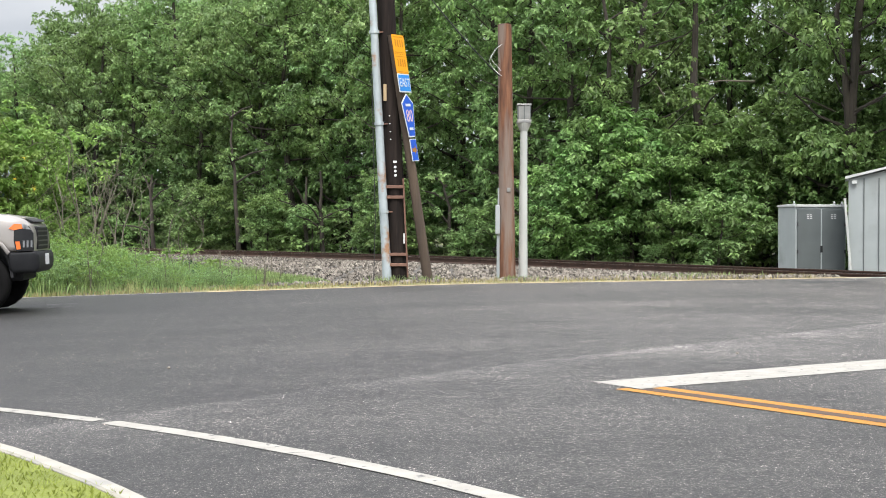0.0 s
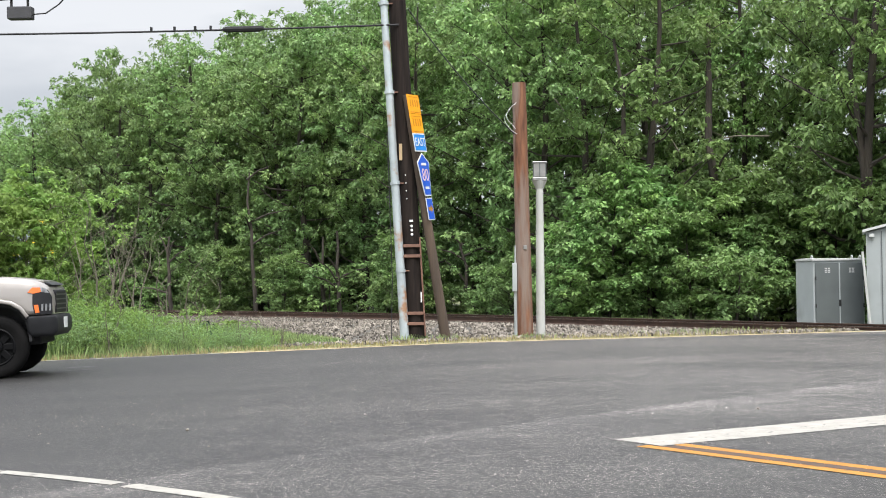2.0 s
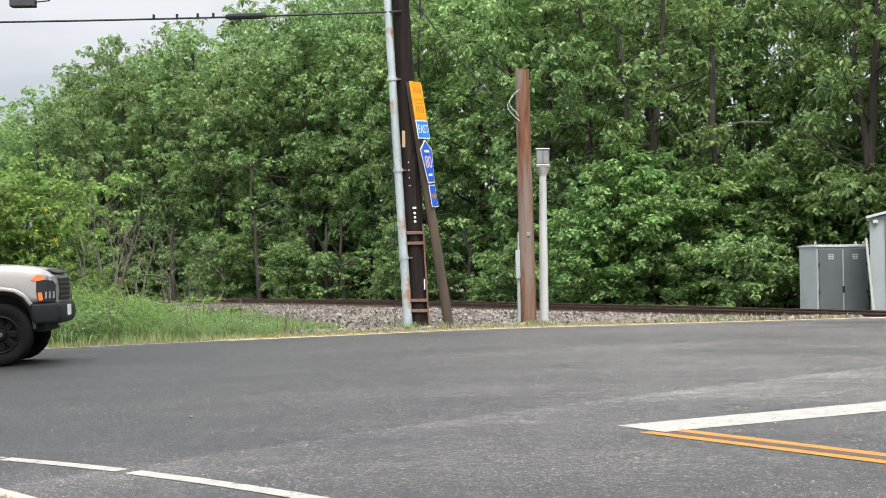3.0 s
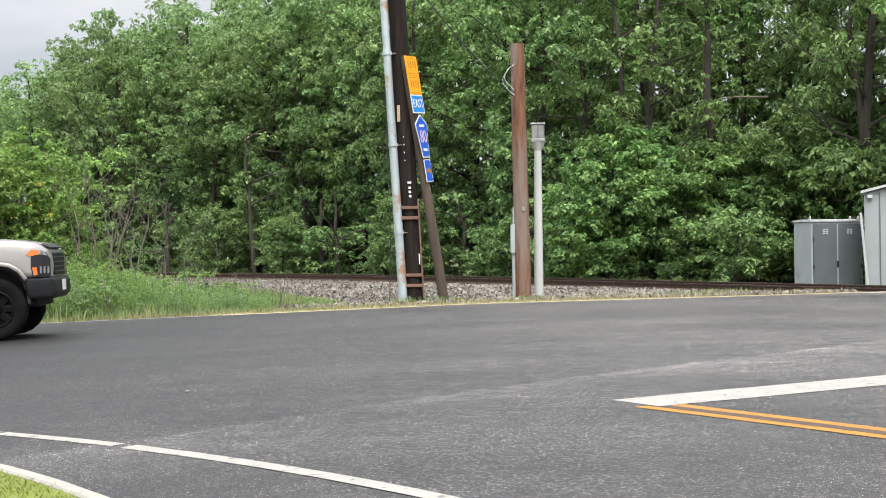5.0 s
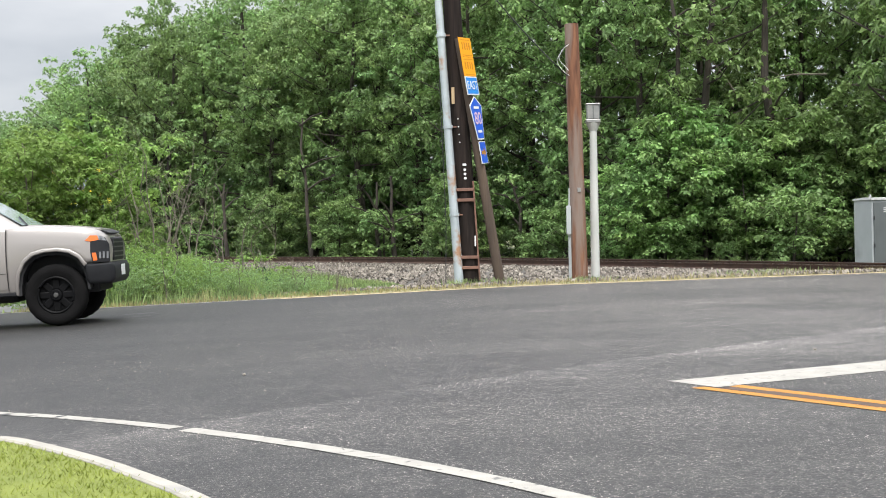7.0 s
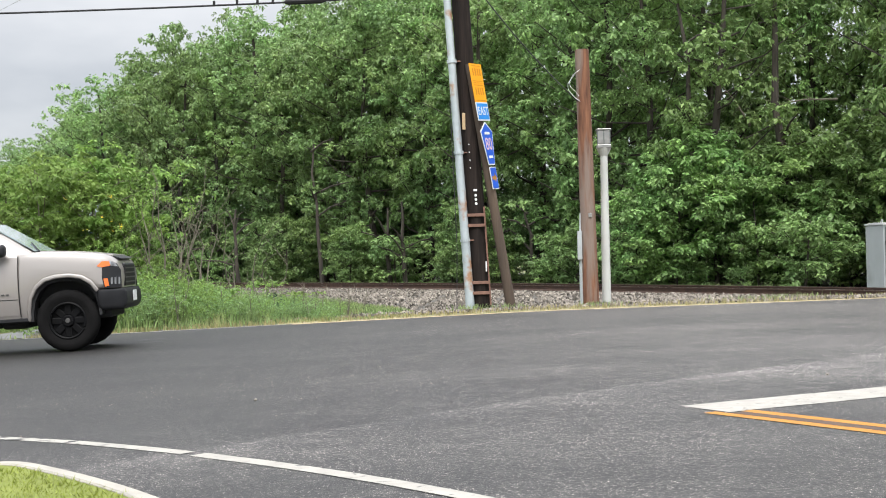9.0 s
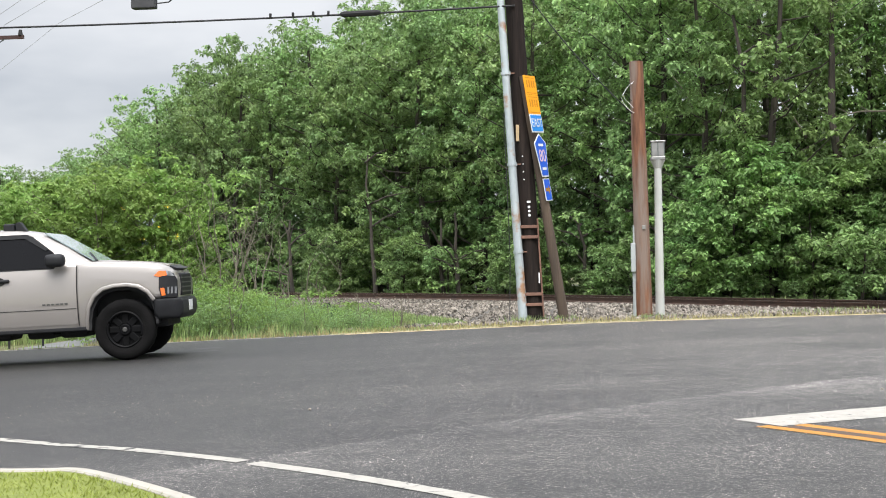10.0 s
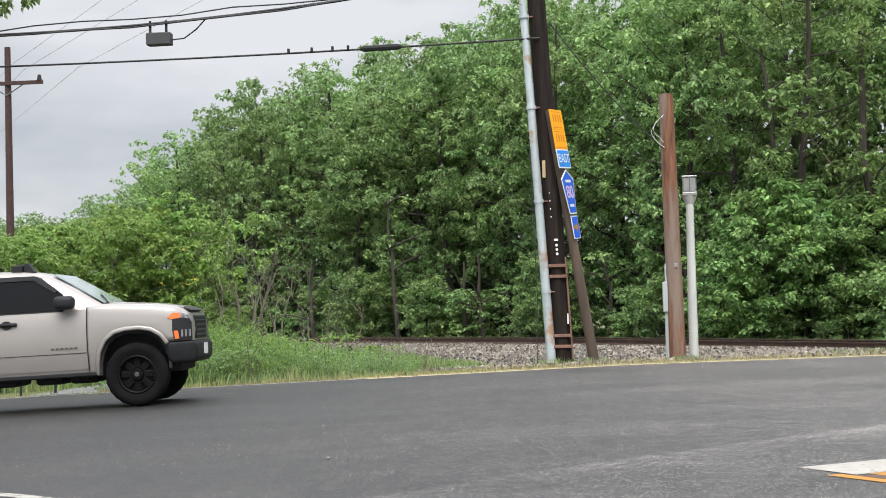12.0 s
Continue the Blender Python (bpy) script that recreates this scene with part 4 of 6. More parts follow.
def route_sign():
    t = thing("route_sign", "leaning wooden post with orange and blue route signs", "road sign")
    base, k = Vector((-0.27, 27.2, -0.15)), Vector((-0.147, -0.02, 1)).normalized()
    part("post", tube_bm([base, base + k * 2.4, base + k * 4.9], [0.1, 0.092, 0.085], 14), M_POST, t, "dark leaning round wooden post", True)
    a = radians(70)
    n = Vector((math.sin(a), -math.cos(a), 0))
    n = (n - k * n.dot(k)).normalized()
    w = k.cross(n)
    org = base + n * 0.10 + w * 0.02 + k * 0.06

    def panel(name, outline, h, material, label, lift=0.0, thick=0.006):
        o = org + k * h
        f = Matrix((w, k, n)).transposed().to_4x4()
        f.translation = o + n * lift
        bm = prism_bm(outline, "z", -thick, thick)
        p = part(name, bm, material, t, label)
        p.matrix_world = f
        return p, f

    def rect(x, y):
        return [(-x, -y), (x, -y), (x, y), (-x, y)]

    def on(parent, me, f, x, y, lift=0.009, name=None):
        ob = part(name or "lettering", me, None, parent)
        ob.matrix_world = f @ Matrix.Translation((x, y, lift))
        return ob
    bar = mesh_of(box_bm(-0.5, 0.5, -0.5, 0.5, -0.001, 0.001), "bar", M_BLACKINK)
    for h in (4.64, 4.265):
        p, f = panel("panel", rect(0.3, 0.185), h, M_ORANGE, "orange plate with worn dark lettering")
        for x, y, sx, sy in ((0, 0.14, 0.5, 0.012), (-0.17, 0.02, 0.05, 0.14), (-0.05, 0.02, 0.06, 0.14), (0.07, 0.02, 0.05, 0.14), (0.18, 0.02, 0.06, 0.14), (0, -0.155, 0.5, 0.012)):
            o = on(p, bar, f, x, y, 0.0075, "bar")
            o.matrix_world = o.matrix_world @ Matrix.Diagonal((sx, sy, 1, 1))
    p, f = panel("panel", rect(0.3, 0.18), 3.895, M_SIGNWHITE, "light blue plate with white lettering")
    q = part("face", prism_bm(rect(0.275, 0.155), "z", 0.006, 0.009), M_LTBLUE, p)
    q.matrix_world = f
    on(p, lettering("EAST", 0.235, M_SIGNWHITE), f, 0, 0, 0.012)
    shield = [(0, 0.42), (0.3, 0.24), (0.16, -0.42), (-0.16, -0.42), (-0.3, 0.24)]
    p, f = panel("shield", shield, 3.27, M_SIGNWHITE, "blue five-sided county route shield")
    q = part("face", prism_bm([(x * 0.92, y * 0.94) for x, y in shield], "z", 0.006, 0.009), M_BLUE, p)
    q.matrix_world = f
    on(p, lettering("80", 0.34, M_PINK), f, 0, -0.02, 0.012)
    for x, y, sx in ((0, 0.2, 0.26), (0, -0.26, 0.2)):
        o = on(p, mesh_of(box_bm(-0.5, 0.5, -0.025, 0.025, -0.001, 0.001), "bar", M_SIGNWHITE), f, x, y, 0.0115, "bar")
        o.matrix_world = o.matrix_world @ Matrix.Diagonal((sx, 1, 1, 1))
    p, f = panel("arrow_plate", rect(0.16, 0.215), 2.6, M_SIGNWHITE, "small blue plate with a yellow arrow")
    q = part("face", prism_bm(rect(0.145, 0.2), "z", 0.006, 0.009), M_BLUE, p)
    q.matrix_world = f
    q = part("arrow", prism_bm([(-0.11, -0.035), (0.02, -0.035), (0.02, -0.09), (0.12, 0), (0.02, 0.09), (0.02, 0.035), (-0.11, 0.035)], "z", 0.009, 0.012), M_YELLOW, p)
    q.matrix_world = f


route_sign()


def short_pole():
    t = thing("wooden_pole", "short reddish-brown weathered wooden pole", "pole")
    b, e = Vector((1.26, 27.6, -0.12)), Vector((1.2, 27.6, 4.97))
    part("shaft", tube_bm([b, b.lerp(e, 0.33), b.lerp(e, 0.66), e], [0.162, 0.152, 0.143, 0.134], 16), M_BROWNPOLE, t, smooth=True)
    part("meter_box", box_bm(1.02, 1.11, 27.48, 27.66, 0.88, 1.44, 0.012), M_STEEL, t, "narrow grey steel meter box")
    part("meter_pipe", tube_bm([(1.08, 27.57, -0.1), (1.08, 27.57, 0.9)], 0.035, 8), M_STEEL, t)
    part("meter_pipe", tube_bm([(1.085, 27.57, 1.4), (1.09, 27.57, 1.78)], 0.022, 8), M_STEEL, t)
    part("tag", box_bm(1.24, 1.31, 27.43, 27.46, 1.70, 1.78, 0.005, 1), M_LANTERN, t)
    for i in range(3):
        r = random.Random(i)
        pts = [Vector((1.1 - 0.2 * math.sin(math.pi * j / 8) * (0.6 + 0.3 * i) + 0.02 * i, 27.45, 4.55 - 0.075 * j * (0.6 + 0.2 * i) + r.uniform(-0.02, 0.02))) for j in range(9)]
        part("wire_loop", tube_bm(pts, 0.0045, 5), M_SIGNWHITE if i else M_CABLE, t, "loose pale wire loop")


short_pole()


def vent_post():
    t = thing("vent_post", "slim pale grey post with a square metal hood", "post")
    part("shaft", tube_bm([(1.575, 27.8, -0.1), (1.58, 27.8, 1.5), (1.59, 27.8, 2.95)], [0.09, 0.082, 0.07], 16), M_PIPE, t, smooth=True)
    part("collar", tube_bm([(1.59, 27.8, 2.9), (1.59, 27.8, 3.0), (1.59, 27.8, 3.06)], [0.075, 0.12, 0.145], 16), M_PIPE, t)
    part("hood_base", box_bm(1.45, 1.73, 27.66, 27.94, 3.05, 3.12, 0.012), M_LANTERN, t)
    part("hood", box_bm(1.465, 1.715, 27.675, 27.925, 3.12, 3.40, 0.015), M_LANTERN, t, "dull zinc vent hood")
    for x in (1.47, 1.59, 1.71):
        part("rib", box_bm(x - 0.008, x + 0.008, 27.662, 27.68, 3.12, 3.40), M_STEELDK, t)
    part("cap", box_bm(1.445, 1.735, 27.655, 27.945, 3.40, 3.43, 0.01), M_LANTERN, t)


vent_post()


def signal_cabinet():
    t = thing("signal_cabinet", "grey steel signal cabinet with two dark doors beside the track", "cabinet", pose(9.52, 38.1, -0.30, 0, 0, 14))
    W, D, H = 1.52, 1.0, 1.84
    part("body", box_bm(0, W, 0.02, D, 0, H, 0.012), M_STEEL, t)
    part("lid", prism_bm([(-0.03, H), (D + 0.03, H), (D + 0.03, H + 0.04), (D / 2, H + 0.07), (-0.03, H + 0.05)], "x", -0.03, W + 0.03, 0.006), M_STEELLT, t, "pale sheet-metal lid")
    for i, x in enumerate((0.05, W / 2 + 0.01)):
        d = part("door", box_bm(x, x + W / 2 - 0.06, -0.025, 0.02, 0.04, H - 0.06, 0.008), M_STEELDK, t, "dark grey steel door")
        cx = x + W / 4 - 0.03
        for r in range(3):
            for c in (-0.045, 0.045):
                part("vent_slot", box_bm(cx + c - 0.032, cx + c + 0.032, -0.034, -0.02, H - 0.33 + r * 0.05, H - 0.30 + r * 0.05), M_STEELLT, d)
        hx = x if i == 0 else x + W / 2 - 0.06
        for z in (0.62, 1.36):
            part("hinge", cyl_bm(0.018, z - 0.05, z + 0.05, "z", 8), M_DARK, d).location = (hx, -0.03, 0)
    part("latch", box_bm(W / 2 - 0.03, W / 2 + 0.03, -0.055, -0.02, 0.6, 0.78, 0.008, 1), M_DARK, t, "black padlocked latch")
    part("astragal", box_bm(W / 2 - 0.02, W / 2 + 0.012, -0.034, -0.02, 0.04, H - 0.06), M_STEEL, t)
    for x in (0.02, W - 0.06, W - 0.3):
        bm = bmesh.new()
        for k in range(8):
            a0, a1 = math.pi * k / 8, math.pi * (k + 1) / 8
            tube_bm([(x, 0.12 + 0.045 * math.cos(a0), H + 0.06 + 0.08 * math.sin(a0)), (x, 0.12 + 0.045 * math.cos(a1), H + 0.06 + 0.08 * math.sin(a1))], 0.014, 6, bm)
        part("lifting_eye", bm, M_STEELLT, t)


signal_cabinet()


def shed():
    t = thing("signal_hut", "light grey ribbed-metal signal hut with shallow gable roof", "hut", pose(10.76, 37.4, -0.30, 0, 0, -16))
    W, D, H = 2.7, 2.2, 2.56
    part("wall", prism_bm([(0, 0), (W, 0), (W, H), (W / 2, H + 0.32), (0, H)], "y", 0, D), M_STEEL, t)
    k = 0
    while k * 0.38 < W:
        x = k * 0.38
        part("wall_rib", box_bm(x - 0.012, x + 0.012, -0.03, 0.01, 0, H + 0.02), M_STEELDK if k else M_STEEL, t)
        k += 1
    for s in (0, 1):
        o = [(-0.1, H + 0.0), (W / 2, H + 0.36), (W / 2, H + 0.42), (-0.1, H + 0.07)]
        if s:
            o = [(W - x, z) for x, z in o]
        part("roof", prism_bm(o, "y", -0.14, D + 0.12), M_STEELLT, t, "pale sheet-metal roof slope")
    part("floodlight", box_bm(0.07, 0.2, -0.12, -0.02, H - 0.13, H - 0.04, 0.01), M_STEELLT, t)
    pipe = thing("leaning_pipe", "white pipe leaning against the signal hut", "pipe")
    part("pipe_shaft", tube_bm([(10.74, 37.1, -0.30), (10.62, 37.3, 1.75)], 0.035, 10), M_PIPE, pipe)


shed()


# ---- overhead lines ----
def hanging(a, b, sag, n=24):
    a, b = Vector(a), Vector(b)
    return [a.lerp(b, k / n) - Vector((0, 0, sag * 4 * (k / n) * (1 - k / n))) for k in range(n + 1)]


def overhead():
    t = thing("cable_bundle", "black twisted overhead cable bundle across the sky", "cable")

    def up(x):
        return 6.62 + 0.0075 * (x + 11.6) ** 2
    xs = [-26 + k for k in range(26)]
    part("cable", tube_bm([(x, 27.1, up(x)) for x in xs], 0.028, 6), M_CABLE, t)
    part("cable", tube_bm([(x, 27.15, up(x) + 0.05 + 0.03 * math.sin(x * 1.7) + (0.10 if -12 < x < -6 else 0.03)) for x in xs], 0.014, 6), M_CABLE, t)
    part("cable", tube_bm([(x, 27.05, up(x) - 0.03 + 0.015 * math.sin(x * 2.3)) for x in xs], 0.016, 6), M_CABLE, t)
    b = thing("cable_terminal", "grey cable terminal box hanging from the overhead cable", "terminal box")
    part("body", box_bm(-8.68, -8.2, 26.98, 27.2, 6.26, 6.50, 0.02), M_UNDERBOX, b)
    for x in (-8.62, -8.3):
        part("hanger", box_bm(x - 0.02, x + 0.02, 27.07, 27.11, 6.49, 6.74), M_DARK, b)
    part("lead", tube_bm([(-8.2, 27.1, 6.36), (-7.95, 27.1, 6.38), (-7.7, 27.1, 6.55), (-7.5, 27.1, 6.76)], 0.014, 6), M_CABLE, b)
    lo = thing("lower_cable", "single black overhead cable with dark splice sleeve", "cable")
    pts = hanging((-27, 27.0, 6.45), (-1.12, 27.1, 6.06), 0.24, 30)
    part("cable", tube_bm(pts, 0.02, 6), M_CABLE, lo)
    zz = lambda x: np.interp(x, [p.x for p in pts], [p.z for p in pts])
    part("splice_sleeve", tube_bm([(-4.52, 27.05, zz(-4.52)), (-4.44, 27.05, zz(-4.44)), (-3.8, 27.05, zz(-3.8)), (-3.72, 27.05, zz(-3.72))], [0.03, 0.06, 0.06, 0.03], 8), M_DARK, lo, "black splice sleeve")
    for x in (-5.9, -5.45, -5.05, -4.75):
        part("clamp", box_bm(x - 0.02, x + 0.02, 27.02, 27.08, zz(x), zz(x) + 0.08), M_DARK, lo)
    s = thing("drop_wire", "thin black drop wire sagging between the two poles", "wire")
    part("wire", tube_bm(hanging((-0.95, 27.3, 6.4), (1.1, 27.5, 3.95), 0.12, 14), 0.012, 5), M_CABLE, s)


overhead()


def far_line():
    t = thing("transmission_pole", "tall reddish-brown wooden pole with one crossarm", "utility pole", pose(-25.75, 60, -1.1))
    part("shaft", tube_bm([(0.05, 0, 0), (0, 0, 14.2)], [0.2, 0.13], 10), M_FARPOLE, t)
    part("crossarm", box_bm(-1.65, 1.65, -0.2, -0.08, 12.5, 12.66), M_FARPOLE, t)
    for s in (-1, 1):
        part("brace", tube_bm([(s * 0.75, -0.15, 12.5), (0, -0.15, 12.05)], 0.03, 5), M_STEELDK, t)
        part("insulator", cyl_bm(0.11, 12.66, 12.9, "z", 10, r2=0.07), M_DARK, t).location = (s * 1.5, -0.14, 0)
    for e in WIRES:
        w = thing("line_wire", "thin grey overhead line wire against the sky", "wire", group="overhead line wires")
        part("wire", tube_bm([Vector(p) for p in e], [0.008, 0.010, 0.008], 5), M_WIRE, w)


WIRES = [((-5.2, 36, 14.2), (-25.45, 60, 12.4), (-41, 83, 11.8)), ((-2.1, 35.4, 14.3), (-25.02, 60, 12.07), (-38.7, 81, 11.5)), ((-0.5, 37.5, 14.3), (-22.55, 60, 12.06), (-40.8, 88, 11.5))]
far_line()


# ---- planting on the far side of the road ----
def big_tree():
    t = thing("roadside_tree", "large tree with lichened grey bark and drooping leaves", "tree")
    r = random.Random(3)
    base = Vector((-14.45, 27.6, -0.7))
    TZ = [0.22 * k for k in range(51)]
    bm = tube_bm([base + Vector((0.05 * math.sin(z), 0, z)) for z in TZ], [float(np.interp(z, [0, 1, 2.5, 4.5, 6.5, 8.5, 11], [0.55, 0.43, 0.4, 0.39, 0.4, 0.33, 0.2])) + 0.022 * math.sin(5.1 * z) + 0.014 * math.sin(11.7 * z + 1) for z in TZ], 20)
    for q in bm.verts:
        q.co += Vector((math.sin(q.co.z * 7 + q.co.y * 9), math.cos(q.co.z * 6 + q.co.x * 8), 0)) * 0.014
    for k in range(5):
        z = 2.2 + 0.9 * k
        c = base + Vector((0.25 * math.sin(k * 2.1), -0.36, z))
        bmesh.ops.create_icosphere(bm, subdivisions=2, radius=0.09 + 0.03 * (k % 2), matrix=Matrix.Translation(c))
    centres, radii = [], []
    for k in range(16):
        a = -0.9 + 1.8 * k / 15 + r.uniform(-0.2, 0.2) if k < 10 else r.uniform(2, 4.5)
        L = r.uniform(2.0, 3.9)
        s0 = base + Vector((0, 0, r.uniform(6.2, 9.0)))
        e = s0 + Vector((math.cos(a) * L, math.sin(a) * L * 0.8, r.uniform(0.3, 1.8)))
        tube_bm([s0, s0.lerp(e, 0.5) + Vector((0, 0, 0.3)), e], [0.13, 0.08, 0.02], 6, bm, False)
        for j in range(8):
            c = s0.lerp(e, 0.3 + 0.75 * j / 7) + Vector((r.gauss(0, 0.4), r.gauss(0, 0.4), r.gauss(0, 0.35)))
            for h in range(2):
                centres.append((c.x + r.gauss(0, 0.15), c.y + r.gauss(0, 0.15), max(6.25 + 0.12 * max(0.0, c.x + 14), c.z - 0.4 * h)))
                radii.append(r.uniform(0.25, 0.45))
    np.random.seed(3)
    v, f = leaf_tufts(centres, radii, 4, 10, 0.15, 0.9, (-2.4, -0.3))
    part("trunk", bm, M_GREYBARK, t, "thick grey trunk with lichen and knots", True)
    part("crown", fast_mesh("crown", v, f, M_LEAF), None, t)


big_tree()


def evergreen():
    t = thing("evergreen_tree", "dense dark green rounded evergreen tree", "tree")
    r = random.Random(9)
    base = Vector((-16.85, 34.0, -0.7))
    part("trunk", tube_bm([base, base + Vector((0, 0, 4))], [0.18, 0.08], 10), M_BARK, t)
    centres, radii = [], []
    for k in range(1500):
        f = r.random() ** 0.8
        z = 0.2 + 5.7 * f
        rad = 2.35 * (1 - f ** 2.2) ** 0.66 * (r.uniform(0.86, 1.02) if k % 3 else r.uniform(0.5, 0.85))
        a = r.uniform(0, 6.28)
        centres.append((base.x + math.cos(a) * rad, base.y + math.sin(a) * rad, base.z + z))
        radii.append(r.uniform(0.16, 0.3))
    np.random.seed(4)
    v, f = leaf_cards(centres, radii, 90, 0.105, 1.2, 0.3, 0.4)
    part("crown", fast_mesh("crown", v, f, M_CONIFER), None, t)


evergreen()


def saplings():
    kinds = [tree_parts(81 + k, 4.0, 1.5, low=0.12, limbs=20, per=6, leaves=60, leaf=0.115, trunk=0.05, clump=0.36, foliage=M_LEAF2, bark=M_TWIG, star=12) for k in range(3)]
    spots = [(-15.2, 33.6, 0.95), (-13.9, 32.4, 0.92), (-12.4, 33.2, 1.0), (-11.2, 32.2, 1.0), (-10.1, 32.8, 0.96), (-12.6, 36.0, 1.12), (-9.75, 33.7, 1.06),
             (-17.8, 38.0, 1.12), (-15.0, 39.5, 1.1), (-20, 41, 1.2), (-18.5, 45.0, 1.2), (-24, 47, 1.3), (-9.3, 31.6, 0.5), (-8.6, 32.6, 0.42), (-14.6, 36.6, 1.1), (-11.0, 34.6, 1.04)]
    for i, (x, y, k) in enumerate(spots):
        plant("sapling", kinds[i % 3], Matrix.LocRotScale((x, y, ground_z(x) - 0.08), Euler((0, 0, i * 1.3)), (k, k, k)), "light green leafy sapling behind the roadside weeds", "sapling", "saplings beside the track")
    # bare, spreading shrubs
    for i, (x, y, h, n) in enumerate([(-8.15, 32.0, 4.1, 8), (-7.6, 32.6, 3.5, 5), (-8.7, 31.4, 2.8, 3), (-6.5, 31.6, 2.3, 3), (-5.9, 32.2, 1.6, 2)]):
        r = random.Random(20 + i)
        t = thing("bare_shrub", "thin grey-brown leafless shrub with spreading twigs", "shrub", pose(x, y, ground_z(x) - 0.05), "bare shrubs")
        for k in range(n):
            bm = bmesh.new()
            a, L = r.uniform(0, 6.28), h * r.uniform(0.7, 1.05)
            d = Vector((math.cos(a) * r.uniform(0.1, 0.45), math.sin(a) * 0.3, 1)).normalized()
            pts = [d * L * q / 5 + Vector((r.gauss(0, 0.03), r.gauss(0, 0.03), 0)) * q for q in range(6)]
            tube_bm(pts, [0.026, 0.021, 0.016, 0.011, 0.007, 0.003], 5, bm)
            for m in range(5):
                q = r.uniform(1.2, 4.8)
                p = pts[int(q)].lerp(pts[int(q) + 1], q % 1)
                e = p + Vector((r.uniform(-0.8, 0.8), r.uniform(-0.4, 0.4), r.uniform(0.15, 0.7))) * 0.75
                tube_bm([p, p.lerp(e, 0.5) + Vector((0, 0, 0.03)), e], [0.007, 0.005, 0.003], 4, bm, False)
            part("stem", bm, M_TWIG, t)


saplings()


def weeds():
    r = random.Random(31)
    v, f = [], []
    dv, df = [], []

    def blade(V, F, x, y, z, h, w):
        a = r.uniform(0, 6.28)
        lx, ly = r.gauss(0, 0.22) * h, r.gauss(0, 0.22) * h
        k = len(V)
        dx, dy = math.cos(a) * w, math.sin(a) * w
        V.extend([(x - dx, y - dy, z), (x + dx, y + dy, z), (x + lx * 0.4 + dx * 0.8, y + ly * 0.4 + dy * 0.8, z + h * 0.55), (x + lx * 0.4 - dx * 0.8, y + ly * 0.4 - dy * 0.8, z + h * 0.55), (x + lx, y + ly, z + h)])
        F.extend([(k, k + 1, k + 2), (k, k + 2, k + 3), (k + 3, k + 2, k + 4)])
    for _ in range(52000):
        x = r.uniform(-15.5, -1.9)
        y0 = along(FAR_EDGE, x) + 0.45
        y = y0 + r.uniform(0, 1) ** 0.8 * np.interp(x, [-13, -8, -4, -1.9], [11, 10, 6, 1.2])
        if -11.3 < x < -8.6 and 26.5 < y < 30.4 or x < -11.3 and (y < 28.4 or r.random() < 0.5):
            continue
        tall = np.interp(x, [-12, -10.5, -9, -7.5, -6.5, -5, -4, -3, -1.9], [0.3, 0.85, 0.88, 0.70, 0.50, 0.38, 0.27, 0.19, 0.1]) * np.interp(y - y0, [0, 0.5, 1.6], [0.12, 0.5, 1.0])
        h = tall * r.uniform(0.45, 1.25)
        blade(v, f, x, y, ground_z(x) - 0.03, h * (0.7 + 0.6 * noise.noise((x * 0.9, y * 0.5, 0))), 0.006 + 0.008 * r.random())
    for _ in range(4200):
        x = r.uniform(-9.5, 7.5)
        y = along(FAR_EDGE, x) + r.uniform(0.12, 1.3) ** 1.2
        blade(dv, df, x, y, ground_z(x) - 0.03, r.uniform(0.03, 0.13), 0.008)
    for _ in range(420):
        x = r.gauss(5.0, 0.7)
        y = along(FAR_EDGE, x) + r.uniform(0.5, 2.0)
        blade(v, f, x, y, ground_z(x) - 0.03, r.uniform(0.04, 0.16), 0.01)
    for _ in range(4000):
        p = beside(r.uniform(9, 50), 2.9 + 1.6 * r.random())
        blade(v, f, p.x, p.y, -0.3, r.uniform(0.15, 0.35), 0.012)
    for cx in (-0.84, -0.3, 1.26, 1.6, -1.1):
        for _ in range(160):
            blade(v, f, cx + r.gauss(0, 0.16), 27.05 + r.gauss(0, 0.12), -0.08, r.uniform(0.06, 0.2), 0.008)
    tagged(new("tall_weeds", soup("tall_weeds", v, f, M_WEED)), "tall tangled green roadside weeds and grass", "weeds", kind="stuff")
    tagged(new("dry_grass", soup("dry_grass", dv, df, M_DRY)), "short dry straw-coloured grass along the road edge", "grass", kind="stuff")
    for i in range(46):
        x = r.uniform(-9.6, -3.2)
        y = along(FAR_EDGE, x) + r.uniform(1.2, 5.5)
        h = r.uniform(0.5, 1.15) * np.interp(x, [-9, -5, -3.2], [1, 0.8, 0.5])
        t = thing("dry_stalk", "thin dry brown weed stalk standing in the verge", "weed", pose(x, y, ground_z(x) - 0.05), "dry weed stalks")
        d = Vector((r.gauss(0, 0.12), r.gauss(0, 0.12), 1)) * h
        part("stem", tube_bm([Vector((0, 0, 0)), d * 0.6, d], [0.011, 0.008, 0.004], 5), M_TWIG, t)
        for q in range(3):
            p = d * r.uniform(0.5, 0.95)
            part("side_shoot", tube_bm([p, p + Vector((r.gauss(0, 0.12), r.gauss(0, 0.08), r.uniform(0.05, 0.16)))], [0.005, 0.003], 4), M_TWIG, t)
    # broad-leaved plants among the weeds
    kinds = [tree_parts(101 + k, 0.95, 0.55, low=0.15, limbs=12, per=5, leaves=20, leaf=0.05, trunk=0.010, clump=0.15, foliage=M_LEAF2 if k else M_LEAF, bark=M_TWIG) for k in range(2)]
